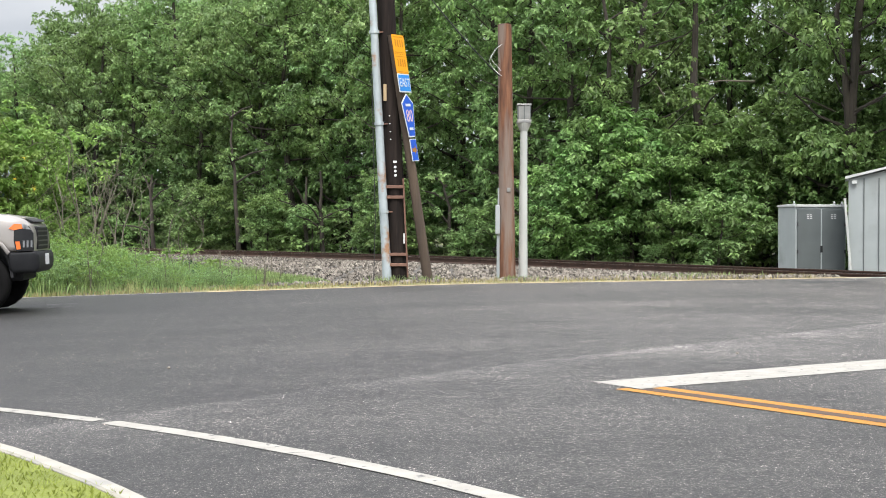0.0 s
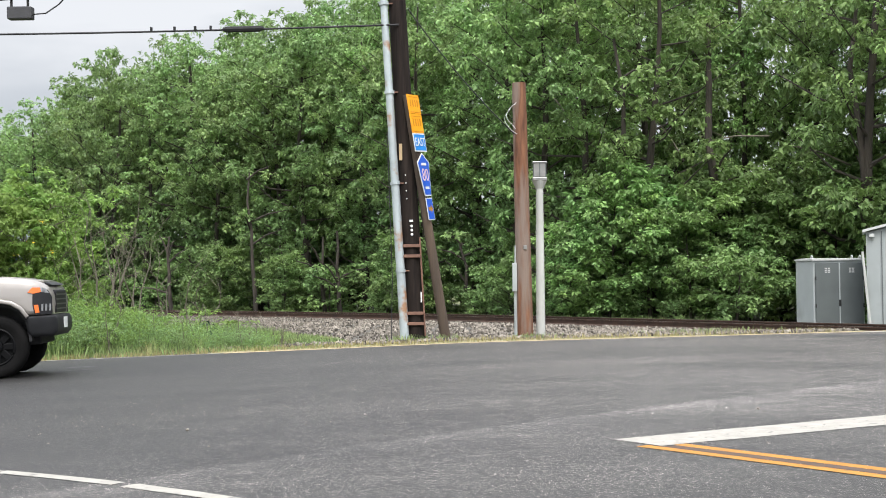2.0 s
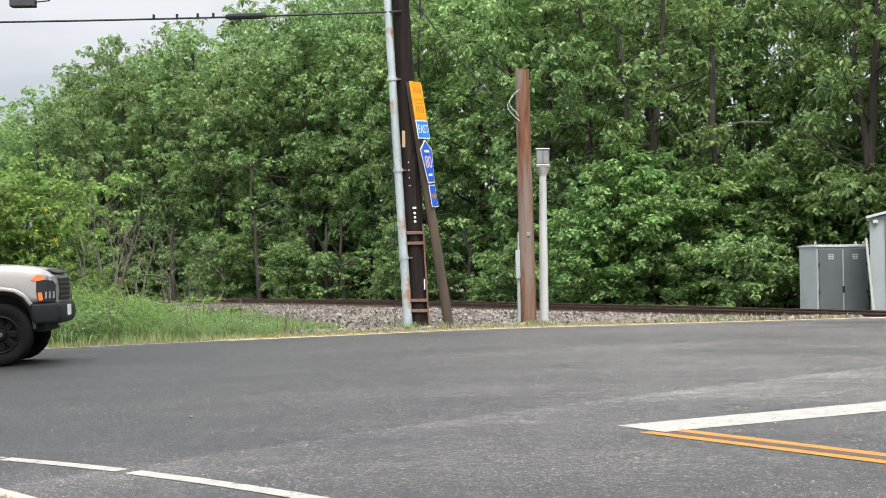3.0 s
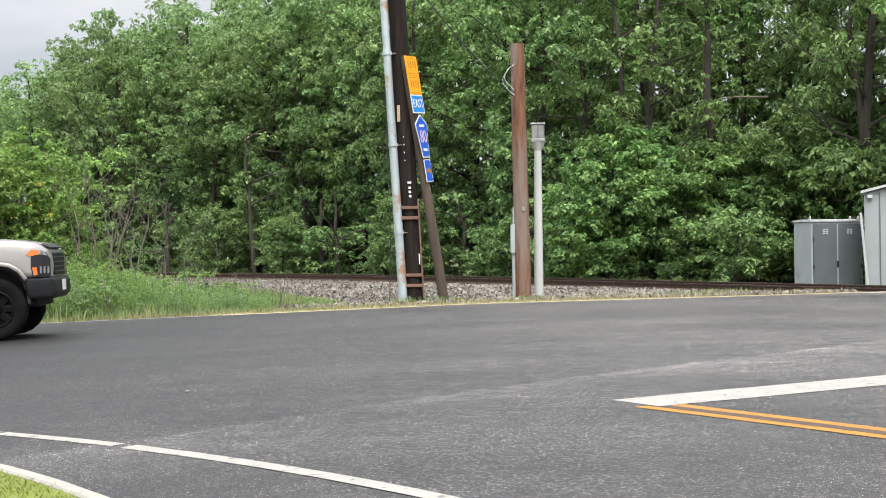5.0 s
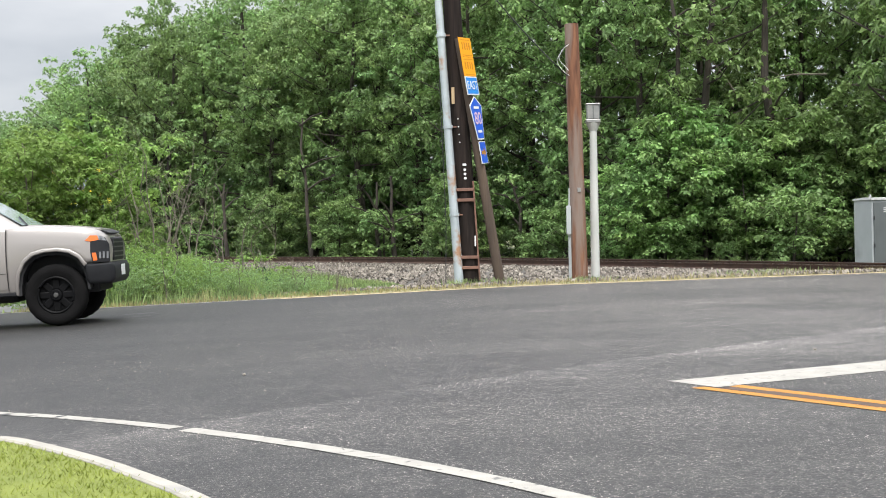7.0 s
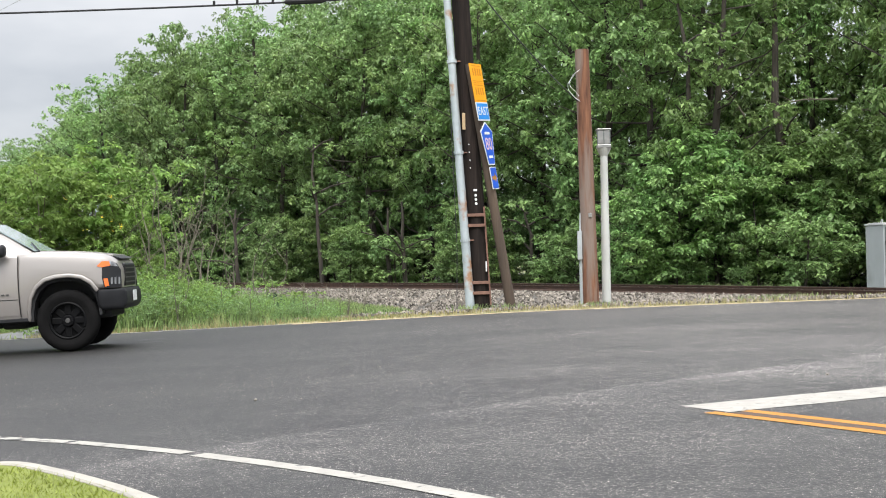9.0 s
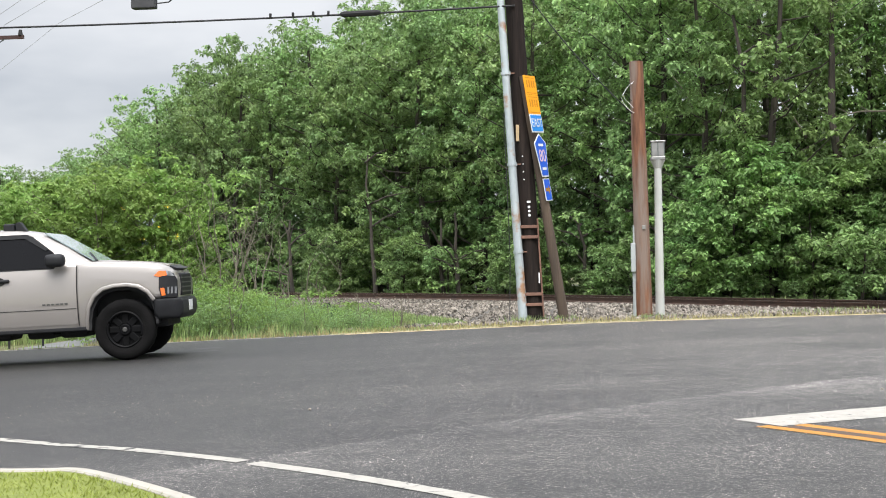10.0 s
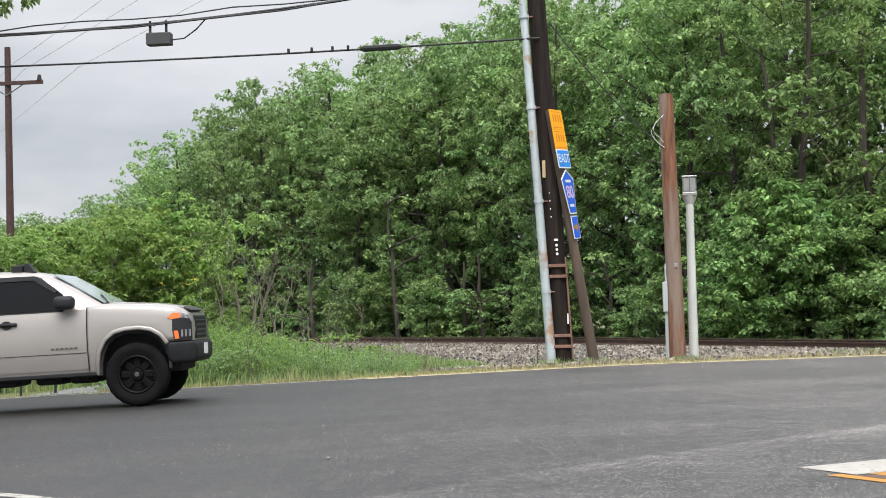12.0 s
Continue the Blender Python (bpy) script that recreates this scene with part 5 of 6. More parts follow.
    for i in range(260):
        x = r.uniform(-9.8, -3.6)
        y = along(FAR_EDGE, x) + r.uniform(1.3, 6.0) * np.interp(x, [-10, -5, -3.6], [1, 0.9, 0.5])
        k = r.uniform(0.5, 1.0) * np.interp(x, [-9, -7.5, -6, -5, -3.6], [1.15, 0.95, 0.62, 0.5, 0.3])
        plant("broadleaf_weed", kinds[i % 2], Matrix.LocRotScale((x, y, ground_z(x) - 0.05), Euler((0, 0, r.uniform(0, 6))), (k, k, k)), "leafy broad-leaved weed in the verge", "weed", "broad-leaved weeds")
    # flat-topped umbrella weeds and one dark low bush
    np.random.seed(41)
    for i, (x, y, h) in enumerate(((-6.95, 30.2, 0.80), (-6.3, 30.0, 0.62), (-5.9, 30.3, 0.74), (-5.42, 30.2, 0.76), (-7.5, 29.8, 0.7), (-8.3, 30.0, 0.95), (-4.9, 30.0, 0.5))):
        t = thing("umbrella_weed", "slender weed with a flat top of pale green leaves", "weed", pose(x, y, ground_z(x) - 0.05), "umbrella weeds")
        part("stem", tube_bm([(0, 0, 0), (0.02, 0, h * 0.6), (0.0, 0, h)], [0.012, 0.009, 0.005], 5), M_TWIG, t)
        c = [(r.gauss(0, 0.13), r.gauss(0, 0.13), h + r.gauss(0, 0.025)) for _ in range(11)]
        v2, f2 = leaf_tufts(c, [0.09] * len(c), 2, 8, 0.075, 0.3, (-0.5, 0.1))
        part("crown", fast_mesh("crown", v2, f2, M_LEAF2), None, t)
    c = [(-5.3 + r.gauss(0, 0.11), 29.9 + r.gauss(0, 0.1), ground_z(-5.3) + 0.08 + abs(r.gauss(0, 0.14))) for _ in range(50)]
    v2, f2 = leaf_tufts(c, [0.08] * len(c), 3, 8, 0.06)
    part("crown", fast_mesh("crown", v2, f2, M_CONIFER), None, thing("low_bush", "small dark green bush among the weeds", "bush"))


weeds()


def small_lot():
    tagged(new("car_park", grid_mesh("car_park", [-11.0, -10.4, -9.8, -9.2], [26.5, 28, 30.6], lambda x, y: ground_z(x) - 0.012, M_LOT)), "pale old asphalt of a small car park", "car park", kind="structure")
    for x in (-12.1, -11.4, -10.7):
        t = thing("fence_post", "short thin dark metal fence post", "post", pose(x, 27.3, ground_z(x) - 0.03), "fence posts behind the road")
        part("stake", cyl_bm(0.025, 0, 0.75, "z", 8), M_DARK, t)


small_lot()


def hedge():
    """Low clipped dark hedge on the far side of the road."""
    t = thing("hedge", "low dark green clipped hedge across the road", "hedge")
    r = random.Random(12)
    np.random.seed(12)
    centres = [(r.uniform(-17.5, -12.6), r.uniform(28.6, 29.6), -0.5 + 0.85 * r.random() ** 0.7) for _ in range(420)]
    v, f = leaf_tufts(centres, [r.uniform(0.12, 0.2) for _ in centres], 4, 10, 0.09)
    part("crown", fast_mesh("crown", v, f, M_CONIFER), None, t)
    for k in range(6):
        x = -17.2 + 0.9 * k
        part("stem", tube_bm([(x, 29.1, -0.62), (x + 0.05, 29.1, -0.2)], [0.03, 0.02], 6), M_BARK, t)


hedge()


def road_grit():
    r = random.Random(77)
    me = bpy.data.meshes.new("pebble")
    bm = bmesh.new()
    bmesh.ops.create_icosphere(bm, subdivisions=1, radius=0.5)
    for q in bm.verts:
        q.co *= r.uniform(0.75, 1.15)
        q.co.z *= 0.6
    pm = mesh_of(bm, "pebble", M_STONE)
    spots = [(-2.2, 11.3, 0.035), (2.45, 11.75, 0.03)] + [(r.gauss(-4.2, 1.6), r.gauss(13.0, 1.3), r.uniform(0.008, 0.016)) for _ in range(90)] + [(r.uniform(-6, 6), r.uniform(9, 24), r.uniform(0.008, 0.015)) for _ in range(50)]
    for x, y, k in spots:
        ob = new("pebble", pm)
        ob.matrix_world = Matrix.LocRotScale((x, y, ground_z(x) + k * 0.25), Euler((0, 0, r.uniform(0, 6))), (k, k, k))
        tagged(ob, "small pale stone lying on the asphalt", "pebble", "grit on the road")
    v, f = [], []
    for _ in range(900):
        a = r.random() < 0.7
        x, y = (r.gauss(-3.6, 1.7), r.gauss(13.4, 1.2)) if a else (r.uniform(-7, 6), r.uniform(8.5, 24))
        if y < along(KERB, x) + 0.4:
            continue
        q, z, k = r.uniform(0.003, 0.008), ground_z(x), len(v)
        an = r.uniform(0, 6.28)
        v += [(x + q * math.cos(an + i * 1.571) * r.uniform(0.7, 1.2), y + q * math.sin(an + i * 1.571) * r.uniform(0.7, 1.2), z - 0.001) for i in range(4)] + [(x, y, z + q * 0.9)]
        f += [(k + i, k + (i + 1) % 4, k + 4) for i in range(4)]
    tagged(new("fine_grit", soup("fine_grit", v, f, M_STONE)), "scattered fine pale grit on the asphalt", "grit", kind="stuff")


road_grit()


# ---- pickup truck ----
M_PAINT = mat("champagne_car_paint", (0.345, 0.318, 0.298), (0.325, 0.30, 0.28), 1.0, rough=0.35, metal=0.25, coat=0.6)
M_TRIM = mat("black_plastic_trim", (0.022, 0.023, 0.025), (0.015, 0.015, 0.017), 6.0, rough=0.55, bump=0.05, spec=0.25)
M_TYRE = mat("tyre_rubber", (0.012, 0.0115, 0.0115), (0.007, 0.007, 0.007), 5.0, rough=0.9, bump=0.3, bscale=40, spec=0.08)
M_RIM = mat("black_wheel_paint", (0.007, 0.007, 0.008), (0.005, 0.005, 0.005), 5.0, rough=0.5, metal=0.0, spec=0.1)
M_TINT = mat("tinted_glass", (0.006, 0.006, 0.007), (0.004, 0.004, 0.005), 1.0, rough=0.03, spec=0.2)
# opaque pane; the pale sky reflection is painted in as base colour
M_SCREEN = mat("windscreen_reflection", (0.30, 0.36, 0.36), (0.26, 0.32, 0.32), 0.6, rough=0.08, spec=0.7)
M_AMBER = mat("amber_lens", (0.85, 0.20, 0.04), (0.75, 0.16, 0.03), 4.0, rough=0.2, coat=0.5)
M_LENS = mat("clear_lamp_lens", (0.35, 0.36, 0.37), (0.08, 0.08, 0.085), 14.0, rough=0.12, coat=0.5, stretch=(1, 1, 0.3))
M_CHROME = mat("grey_badge", (0.11, 0.108, 0.105), (0.09, 0.088, 0.085), 5.0, rough=0.4, metal=0.5)
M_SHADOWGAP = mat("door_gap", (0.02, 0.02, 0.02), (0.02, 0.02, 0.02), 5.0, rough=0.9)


def arc(cx, cz, r, a0, a1, n=10):
    return [(cx + r * math.cos(radians(a0 + (a1 - a0) * k / n)), cz + r * math.sin(radians(a0 + (a1 - a0) * k / n))) for k in range(n + 1)]


def wheel_meshes():
    prof = [(0.26, -0.115), (0.34, -0.15), (0.41, -0.145), (0.445, -0.11), (0.455, -0.05), (0.455, 0.05), (0.445, 0.11), (0.41, 0.145), (0.34, 0.15), (0.26, 0.115)]
    n = 48
    v, f = [], []
    for k in range(n):
        a = 2 * math.pi * k / n
        for i, (r, y) in enumerate(prof):
            rr = r * (1 - (0.016 if (k % 2 and 3 <= i <= 6) else 0))
            v.append((math.cos(a) * rr, y, math.sin(a) * rr))
    m = len(prof)
    for k in range(n):
        for i in range(m - 1):
            a, b = k * m + i, ((k + 1) % n) * m + i
            f.append((a, a + 1, b + 1, b))
    tyre = soup("tyre", v, f, M_TYRE, True)
    bm = cyl_bm(0.265, -0.05, 0.10, "y", 36)
    ring = bmesh.new()
    tube_bm([(math.cos(2 * math.pi * k / 36) * 0.258, -0.115, math.sin(2 * math.pi * k / 36) * 0.258) for k in range(37)], 0.02, 6, ring, False)
    hub = cyl_bm(0.085, -0.115, -0.04, "y", 20, 0.012)
    bm = join_bm(bm, ring, hub)
    for k in range(8):
        a = 2 * math.pi * k / 8
        s = box_bm(0.08, 0.245, -0.082, -0.045, -0.052, 0.052, 0.016, 2)
        bmesh.ops.transform(s, matrix=Matrix.Rotation(a, 4, "Y"), verts=s.verts[:])
        bm = join_bm(bm, s)
    for k in range(6):
        a = 2 * math.pi * k / 6
        s = cyl_bm(0.013, -0.128, -0.1, "y", 6)
        bmesh.ops.translate(s, vec=(0.062 * math.cos(a), 0, 0.062 * math.sin(a)), verts=s.verts[:])
        bm = join_bm(bm, s)
    rim = mesh_of(bm, "rim", M_RIM, False)
    cap = mesh_of(cyl_bm(0.036, -0.135, -0.11, "y", 14, 0.006), "hub_cap", M_CHROME)
    return tyre, rim, cap


def cut_at(bm, axis, places):
    no = (1, 0, 0) if axis == "x" else (0, 0, 1)
    for k in places:
        bmesh.ops.bisect_plane(bm, geom=bm.verts[:] + bm.edges[:] + bm.faces[:], plane_co=(k, 0, 0) if axis == "x" else (0, 0, k), plane_no=no)


def bulge(bm, nose=False):
    """Give flat flanks the outward curve of pressed body sides; the nose also draws in towards the grille."""
    cut_at(bm, "z", [0.56 + 0.1 * k for k in range(10)])
    if nose:
        cut_at(bm, "x", [0.4, 0.52, 0.62, 0.7, 0.78, 0.85, 0.91, 0.96])
    for q in bm.verts:
        if abs(q.co.y) > 0.6:
            off = 0.085 * ((q.co.z - 0.98) / 0.5) ** 2
            q.co.y -= math.copysign(min(off, 0.1), q.co.y)
        if nose and q.co.x > 0.4:
            q.co.y *= 1 - 0.26 * ((q.co.x - 0.4) / 0.6) ** 2.2
    return drawn_in(bm) if nose else bm


def drawn_in(bm):
    """Shorten the front overhang."""
    for q in bm.verts:
        if q.co.x > 0.45:
            q.co.x = 0.45 + (q.co.x - 0.45) * 0.82
    return bm


def arch_line(cx, grow=0.0):
    """The flat-topped wheel opening, back to front."""
    pts = [(-0.53, 0.47), (-0.525, 0.62), (-0.49, 0.80), (-0.41, 0.95), (-0.29, 1.045), (-0.13, 1.085), (0.06, 1.09), (0.22, 1.06), (0.35, 0.98), (0.44, 0.85), (0.49, 0.68), (0.50, 0.52)]
    return [(cx + x * (1 + grow), 0.47 + (z - 0.47) * (1 + grow)) for x, z in pts]


def pickup():
    WB = 3.64
    t = thing("pickup_truck", "champagne four-door pickup truck with black wheels stopped on the road", "pickup truck",
              pose(-6.79, 21.12, -0.235, 0, 0, 7.5) @ pose(0, 0, 0, 0, -2.0, 0))
    HW = 0.93
    CY = 0.05                                            # the body's middle plane

    def shifted(bm):
        bmesh.ops.translate(bm, vec=(0, CY, 0), verts=bm.verts[:])
        return bm
    # front clip and bonnet
    front = arch_line(0)[:-3] + [(0.46, 0.89), (0.85, 0.89), (0.875, 1.05), (0.862, 1.18), (0.81, 1.285), (0.70, 1.355), (0.56, 1.40), (0.2, 1.445), (-0.2, 1.475), (-0.45, 1.485), (-0.70, 1.485), (-0.70, 0.47)]
    part("front_body", shifted(bulge(prism_bm(front, "y", -HW, HW, 0.07, 4), True)), M_PAINT, t, "champagne bonnet and front wings", True)
    hood = [(0.66, 1.385), (0.2, 1.46), (-0.2, 1.492), (-0.42, 1.50), (-0.42, 1.47), (0.66, 1.36)]
    part("bonnet_crown", shifted(prism_bm(hood, "y", -0.62, 0.62, 0.008, 1)), M_PAINT, t, "", True)
    # cab lower body
    cab = [(-2.99, 0.50), (-0.70, 0.48), (-0.66, 0.52), (-0.66, 1.475), (-2.8, 1.47), (-2.99, 1.47)]
    part("cab_body", shifted(bulge(prism_bm(cab, "y", -HW, HW, 0.04, 3))), M_PAINT, t, "", True)
    # greenhouse
    bm = bmesh.new()
    B = 1.44
    prof = [(-0.40, B), (-0.82, 1.735), (-1.22, 1.945), (-1.55, 2.005), (-2.1, 2.03), (-2.6, 2.015), (-2.83, 1.975), (-2.93, 1.90), (-2.99, B)]
    rows = []
    for y, up in ((-HW + 0.085, 0), (-HW + 0.14, 0.45), (-HW + 0.195, 0.84), (-HW + 0.235, 0.94), (-HW + 0.31, 0.99), (-0.3, 1.03), (0.3, 1.03), (HW - 0.31, 0.99), (HW - 0.235, 0.94), (HW - 0.195, 0.84), (HW - 0.14, 0.45), (HW - 0.085, 0)):
        row = []
        for i, (x, z) in enumerate(prof):
            bx = prof[0][0] + (prof[-1][0] - prof[0][0]) * i / (len(prof) - 1)
            row.append(bm.verts.new((bx + (x - bx) * min(up ** 0.6 if up else 0, 1), y, B + (z - B) * up)))
        rows.append(row)
    for a, c in zip(rows, rows[1:]):
        for i in range(len(prof) - 1):
            bm.faces.new((a[i], a[i + 1], c[i + 1], c[i]))
    bmesh.ops.recalc_face_normals(bm, faces=bm.faces[:])
    part("cab_roof", shifted(bm), M_PAINT, t, "", True)

    def side_panel(name, outline, y_in, material, parent, label="", thick=0.012, sgn=-1, lean=True, nose=False):
        """A flat piece on the flank; above the belt it follows the lean of the cab side."""
        bm = bmesh.new()
        A, C = [], []
        for x, z in outline:
            yy = HW - ((z - B) * 0.245 + 0.085 if lean else 0)
            A.append(bm.verts.new((x, sgn * (yy + y_in), z)))
            C.append(bm.verts.new((x, sgn * (yy + y_in - thick), z)))
        bm.faces.new(A)
        bm.faces.new(C[::-1])
        n = len(outline)
        for i in range(n):
            bm.faces.new((A[i], A[(i + 1) % n], C[(i + 1) % n], C[i]))
        bmesh.ops.recalc_face_normals(bm, faces=bm.faces[:])
        if not lean:
            bulge(bm, nose)
        return part(name, shifted(bm), material, parent, label, not lean)
    for sgn in (-1, 1):
        # doors
        for nm, x0, x1, win in (("front_door", -0.68, -1.985, [(-1.02, 1.425), (-1.94, 1.425), (-1.94, 1.90), (-1.90, 1.925), (-1.42, 1.92), (-1.33, 1.89), (-1.03, 1.655), (-0.98, 1.52)]),
                                ("rear_door", -2.01, -2.93, [(-2.12, 1.425), (-2.80, 1.425), (-2.84, 1.46), (-2.82, 1.87), (-2.77, 1.91), (-2.12, 1.925)])):
            d = side_panel(nm, [(x0, 0.60), (x0 - 0.02, 0.57), (x1 + 0.02, 0.57), (x1, 0.60), (x1, 1.42), (x0, 1.42)], 0.008, M_PAINT, t, "champagne door", 0.02, sgn, False)
            cx, cz = sum(p[0] for p in win) / len(win), sum(p[1] for p in win) / len(win)
            fr = side_panel("window_frame", [(cx + (x - cx) * 1.05, cz + (z - cz) * 1.08) for x, z in win], 0.026, M_TRIM, d, "black window surround", 0.05, sgn)
            side_panel("window_glass", win, 0.034, M_TINT, fr, "dark tinted side glass", 0.01, sgn)
            guard = [(win[1][0] + 0.03, 1.875), (win[1][0] + 0.03, 1.93), (-1.38, 1.93), (-1.08, 1.70), (-1.12, 1.68), (-1.42, 1.875)] if nm == "front_door" else [(-2.80, 1.875), (-2.78, 1.93), (-2.10, 1.935), (-2.10, 1.88)]
            side_panel("rain_guard", guard, 0.055, M_TRIM, d, "smoked rain guard", 0.02, sgn)
            hx = x1 + 0.19
            # flat dark disc painted as the shade of the hollow behind the handle
            rec = cyl_bm(0.062, -0.006, 0.006, "y", 20)
            bmesh.ops.transform(rec, matrix=Matrix.Translation((hx, sgn * (HW + 0.004) + CY, 1.255)) @ Matrix.Diagonal((1.25, 1, 0.95, 1)), verts=rec.verts[:])
            part("handle_recess", rec, M_SHADOWGAP, d)
            hb = box_bm(hx - 0.15, hx + 0.15, -0.03, 0.03, 1.235, 1.285, 0.022, 3)
            bmesh.ops.translate(hb, vec=(0, sgn * (HW + 0.005) + CY, 0), verts=hb.verts[:])
            part("door_handle", hb, M_TRIM, d, "black door handle", True)
            side_panel("moulding", [(x0 - 0.01, 0.80), (x1 + 0.01, 0.80), (x1 + 0.01, 0.809), (x0 - 0.01, 0.809)], 0.012, M_SHADOWGAP, d, "", 0.01, sgn, False)
        for x in (-0.67, -1.998, -2.945):
            side_panel("door_gap", [(x - 0.005, 0.55), (x + 0.005, 0.55), (x + 0.005, 1.44), (x - 0.005, 1.44)], 0.004, M_SHADOWGAP, t, "", 0.008, sgn, False)
        # mirror
        mb = box_bm(-1.09, -0.80, -0.12, 0.1, 1.43, 1.62, 0.07, 4)
        bmesh.ops.translate(mb, vec=(0, sgn * (HW + 0.08) + CY, 0), verts=mb.verts[:])
        part("wing_mirror", mb, M_TRIM, t, "black wing mirror", True)
        # sill and step
        sb = box_bm(-2.95, -0.55, -0.03, 0.03, 0.465, 0.53, 0.015, 1)
        bmesh.ops.translate(sb, vec=(0, sgn * (HW - 0.09) + CY, 0), verts=sb.verts[:])
        part("sill", sb, M_TRIM, t)
        # wheel-arch flares and liners
        for cx in (0.0, -WB):
            outer, inner = arch_line(cx, 0.09 if cx == 0 else 0.17), arch_line(cx, -0.01)
            if cx == 0:
                outer, inner = outer[:-2], inner[:-2]
            o = outer + inner[::-1]
            y0, y1 = (HW - 0.03, HW + 0.025)
            part("wheel_arch", shifted(bulge(prism_bm(o, "y", sgn * y0, sgn * y1, 0.02, 3))), M_PAINT, t, "champagne flared arch lip", True)
            o = arch_line(cx, 0.0) + arch_line(cx, -0.08)[::-1]
            part("arch_liner", shifted(prism_bm(o, "y", sgn * (HW - 0.5), sgn * (HW - 0.06))), M_DARK, t)
        lampo = [(0.56, 1.24), (0.80, 1.255), (0.865, 1.15), (0.865, 0.90), (0.58, 0.90), (0.55, 1.05)]
        lp = side_panel("headlamp", lampo, 0.006, M_TRIM, t, "black-framed stacked headlamp", 0.03, sgn, False, True)
        side_panel("indicator", [(0.47, 1.225), (0.56, 1.295), (0.68, 1.29), (0.70, 1.225), (0.56, 1.205)], 0.012, M_AMBER, lp, "amber indicator lens", 0.02, sgn, False, True)
        side_panel("lens", [(0.685, 1.288), (0.76, 1.278), (0.83, 1.205), (0.705, 1.22)], 0.012, M_LENS, lp, "clear upper lamp lens", 0.02, sgn, False, True)
        side_panel("indicator", [(0.575, 1.04), (0.645, 1.04), (0.665, 0.93), (0.595, 0.92)], 0.012, M_AMBER, lp, "amber side lens", 0.02, sgn, False, True)
        for lx in (0.70, 0.76, 0.82):
            side_panel("lens", [(lx, 1.05), (lx + 0.03, 1.05), (lx + 0.025, 0.95), (lx - 0.005, 0.95)], 0.012, M_LENS, lp, "clear lower lamp lens", 0.02, sgn, False, True)
    # badge as plain bars
    for k in range(6):
        part("badge_bar", box_bm(-1.18 + k * 0.065, -1.135 + k * 0.065, -HW - 0.014 + CY, -HW + 0.002 + CY, 0.87, 0.893), M_CHROME, t)
    # windscreen
    v = [(-0.45, -0.76, 1.475), (-0.45, 0.76, 1.475), (-1.18, 0.64, 1.925), (-1.18, -0.64, 1.925)]
    bm = bmesh.new()
    f = bm.faces.new([bm.verts.new(Vector(p) + Vector((0.025, CY, 0.03))) for p in v])
    r = bmesh.ops.extrude_face_region(bm, geom=[f])
    bmesh.ops.translate(bm, vec=(-0.012, 0, -0.012), verts=[g for g in r["geom"] if isinstance(g, bmesh.types.BMVert)])
    bmesh.ops.recalc_face_normals(bm, faces=bm.faces[:])
    part("windscreen", bm, M_SCREEN, t, "windscreen with a pale reflection painted into its colour")
    part("wiper", tube_bm([(-0.40, -0.60, 1.50), (-0.62, -0.05, 1.64)], 0.012, 5), M_TRIM, t)
    # grille, bumper, plate
    part("grille", shifted(drawn_in(box_bm(0.80, 0.887, -0.50, 0.50, 0.91, 1.25, 0.03))), M_TRIM, t, "black grille with pale bars")
    for z in (0.97, 1.04, 1.11, 1.18):
        part("grille_bar", shifted(drawn_in(box_bm(0.882, 0.897, -0.5, 0.5, z - 0.010, z + 0.010))), M_CHROME, t)
    bo = [(0.44, 0.66), (0.50, 0.58), (0.86, 0.575), (0.93, 0.64), (0.945, 0.72), (0.937, 0.83), (0.89, 0.885), (0.44, 0.885)]
    part("front_bumper", shifted(bulge(prism_bm(bo, "y", -HW - 0.02, HW + 0.02, 0.05, 3), True)), M_TRIM, t, "dark grey plastic front bumper", True)
    part("number_plate", shifted(drawn_in(box_bm(0.944, 0.956, -0.16, 0.16, 0.68, 0.84))), M_SIGNWHITE, t, "blank pale number plate")
    part("bonnet_deflector", shifted(drawn_in(prism_bm([(0.62, 1.372), (0.78, 1.315), (0.84, 1.322), (0.80, 1.345), (0.64, 1.392)], "y", -0.60, 0.60, 0.008, 1))), M_TRIM, t, "dark bonnet deflector")
    # cargo bed
    bed = [(-3.02, 0.50)] + [(x, z) for x, z in arch_line(-WB)[::-1]] + [(-WB - 0.62, 0.55), (-4.66, 0.58), (-4.70, 1.45), (-3.02, 1.45)]
    part("cargo_bed", shifted(bulge(prism_bm(bed, "y", -HW, HW, 0.03, 2))), M_PAINT, t, "champagne cargo bed", True)
    part("bed_cover", shifted(box_bm(-4.68, -3.03, -HW + 0.06, HW - 0.06, 1.44, 1.478, 0.012)), M_TRIM, t, "black bed cover")
    # underbody
    part("chassis", box_bm(-4.3, 0.6, -0.6, 0.65, 0.46, 0.66, 0.03), M_DARK, t)
    for x in (-1.35, -0.85, -2.0):
        part("underbody_tank", box_bm(x - 0.2, x + 0.2, -0.4, 0.35, 0.36, 0.5, 0.05), M_DARK, t)
    for x in (0, -WB):
        part("axle", cyl_bm(0.07, -0.7, 0.75, "y", 10), M_DARK, t).location = (x, 0, 0.455)
        part("wheel_well", box_bm(x - 0.45, x + 0.42, -0.52, 0.62, 0.55, 1.03), M_DARK, t)
    tyre, rim, cap = wheel_meshes()
    for x in (0, -WB):
        for sgn in (-1, 1):
            w = part("wheel", tyre, None, t, "wide black off-road wheel")
            w.location = (x, sgn * 0.775 + CY, 0.455)
            if sgn > 0:
                w.rotation_euler = (0, 0, math.pi)
            part("rim", rim, None, w)
            part("hub_cap", cap, None, w)
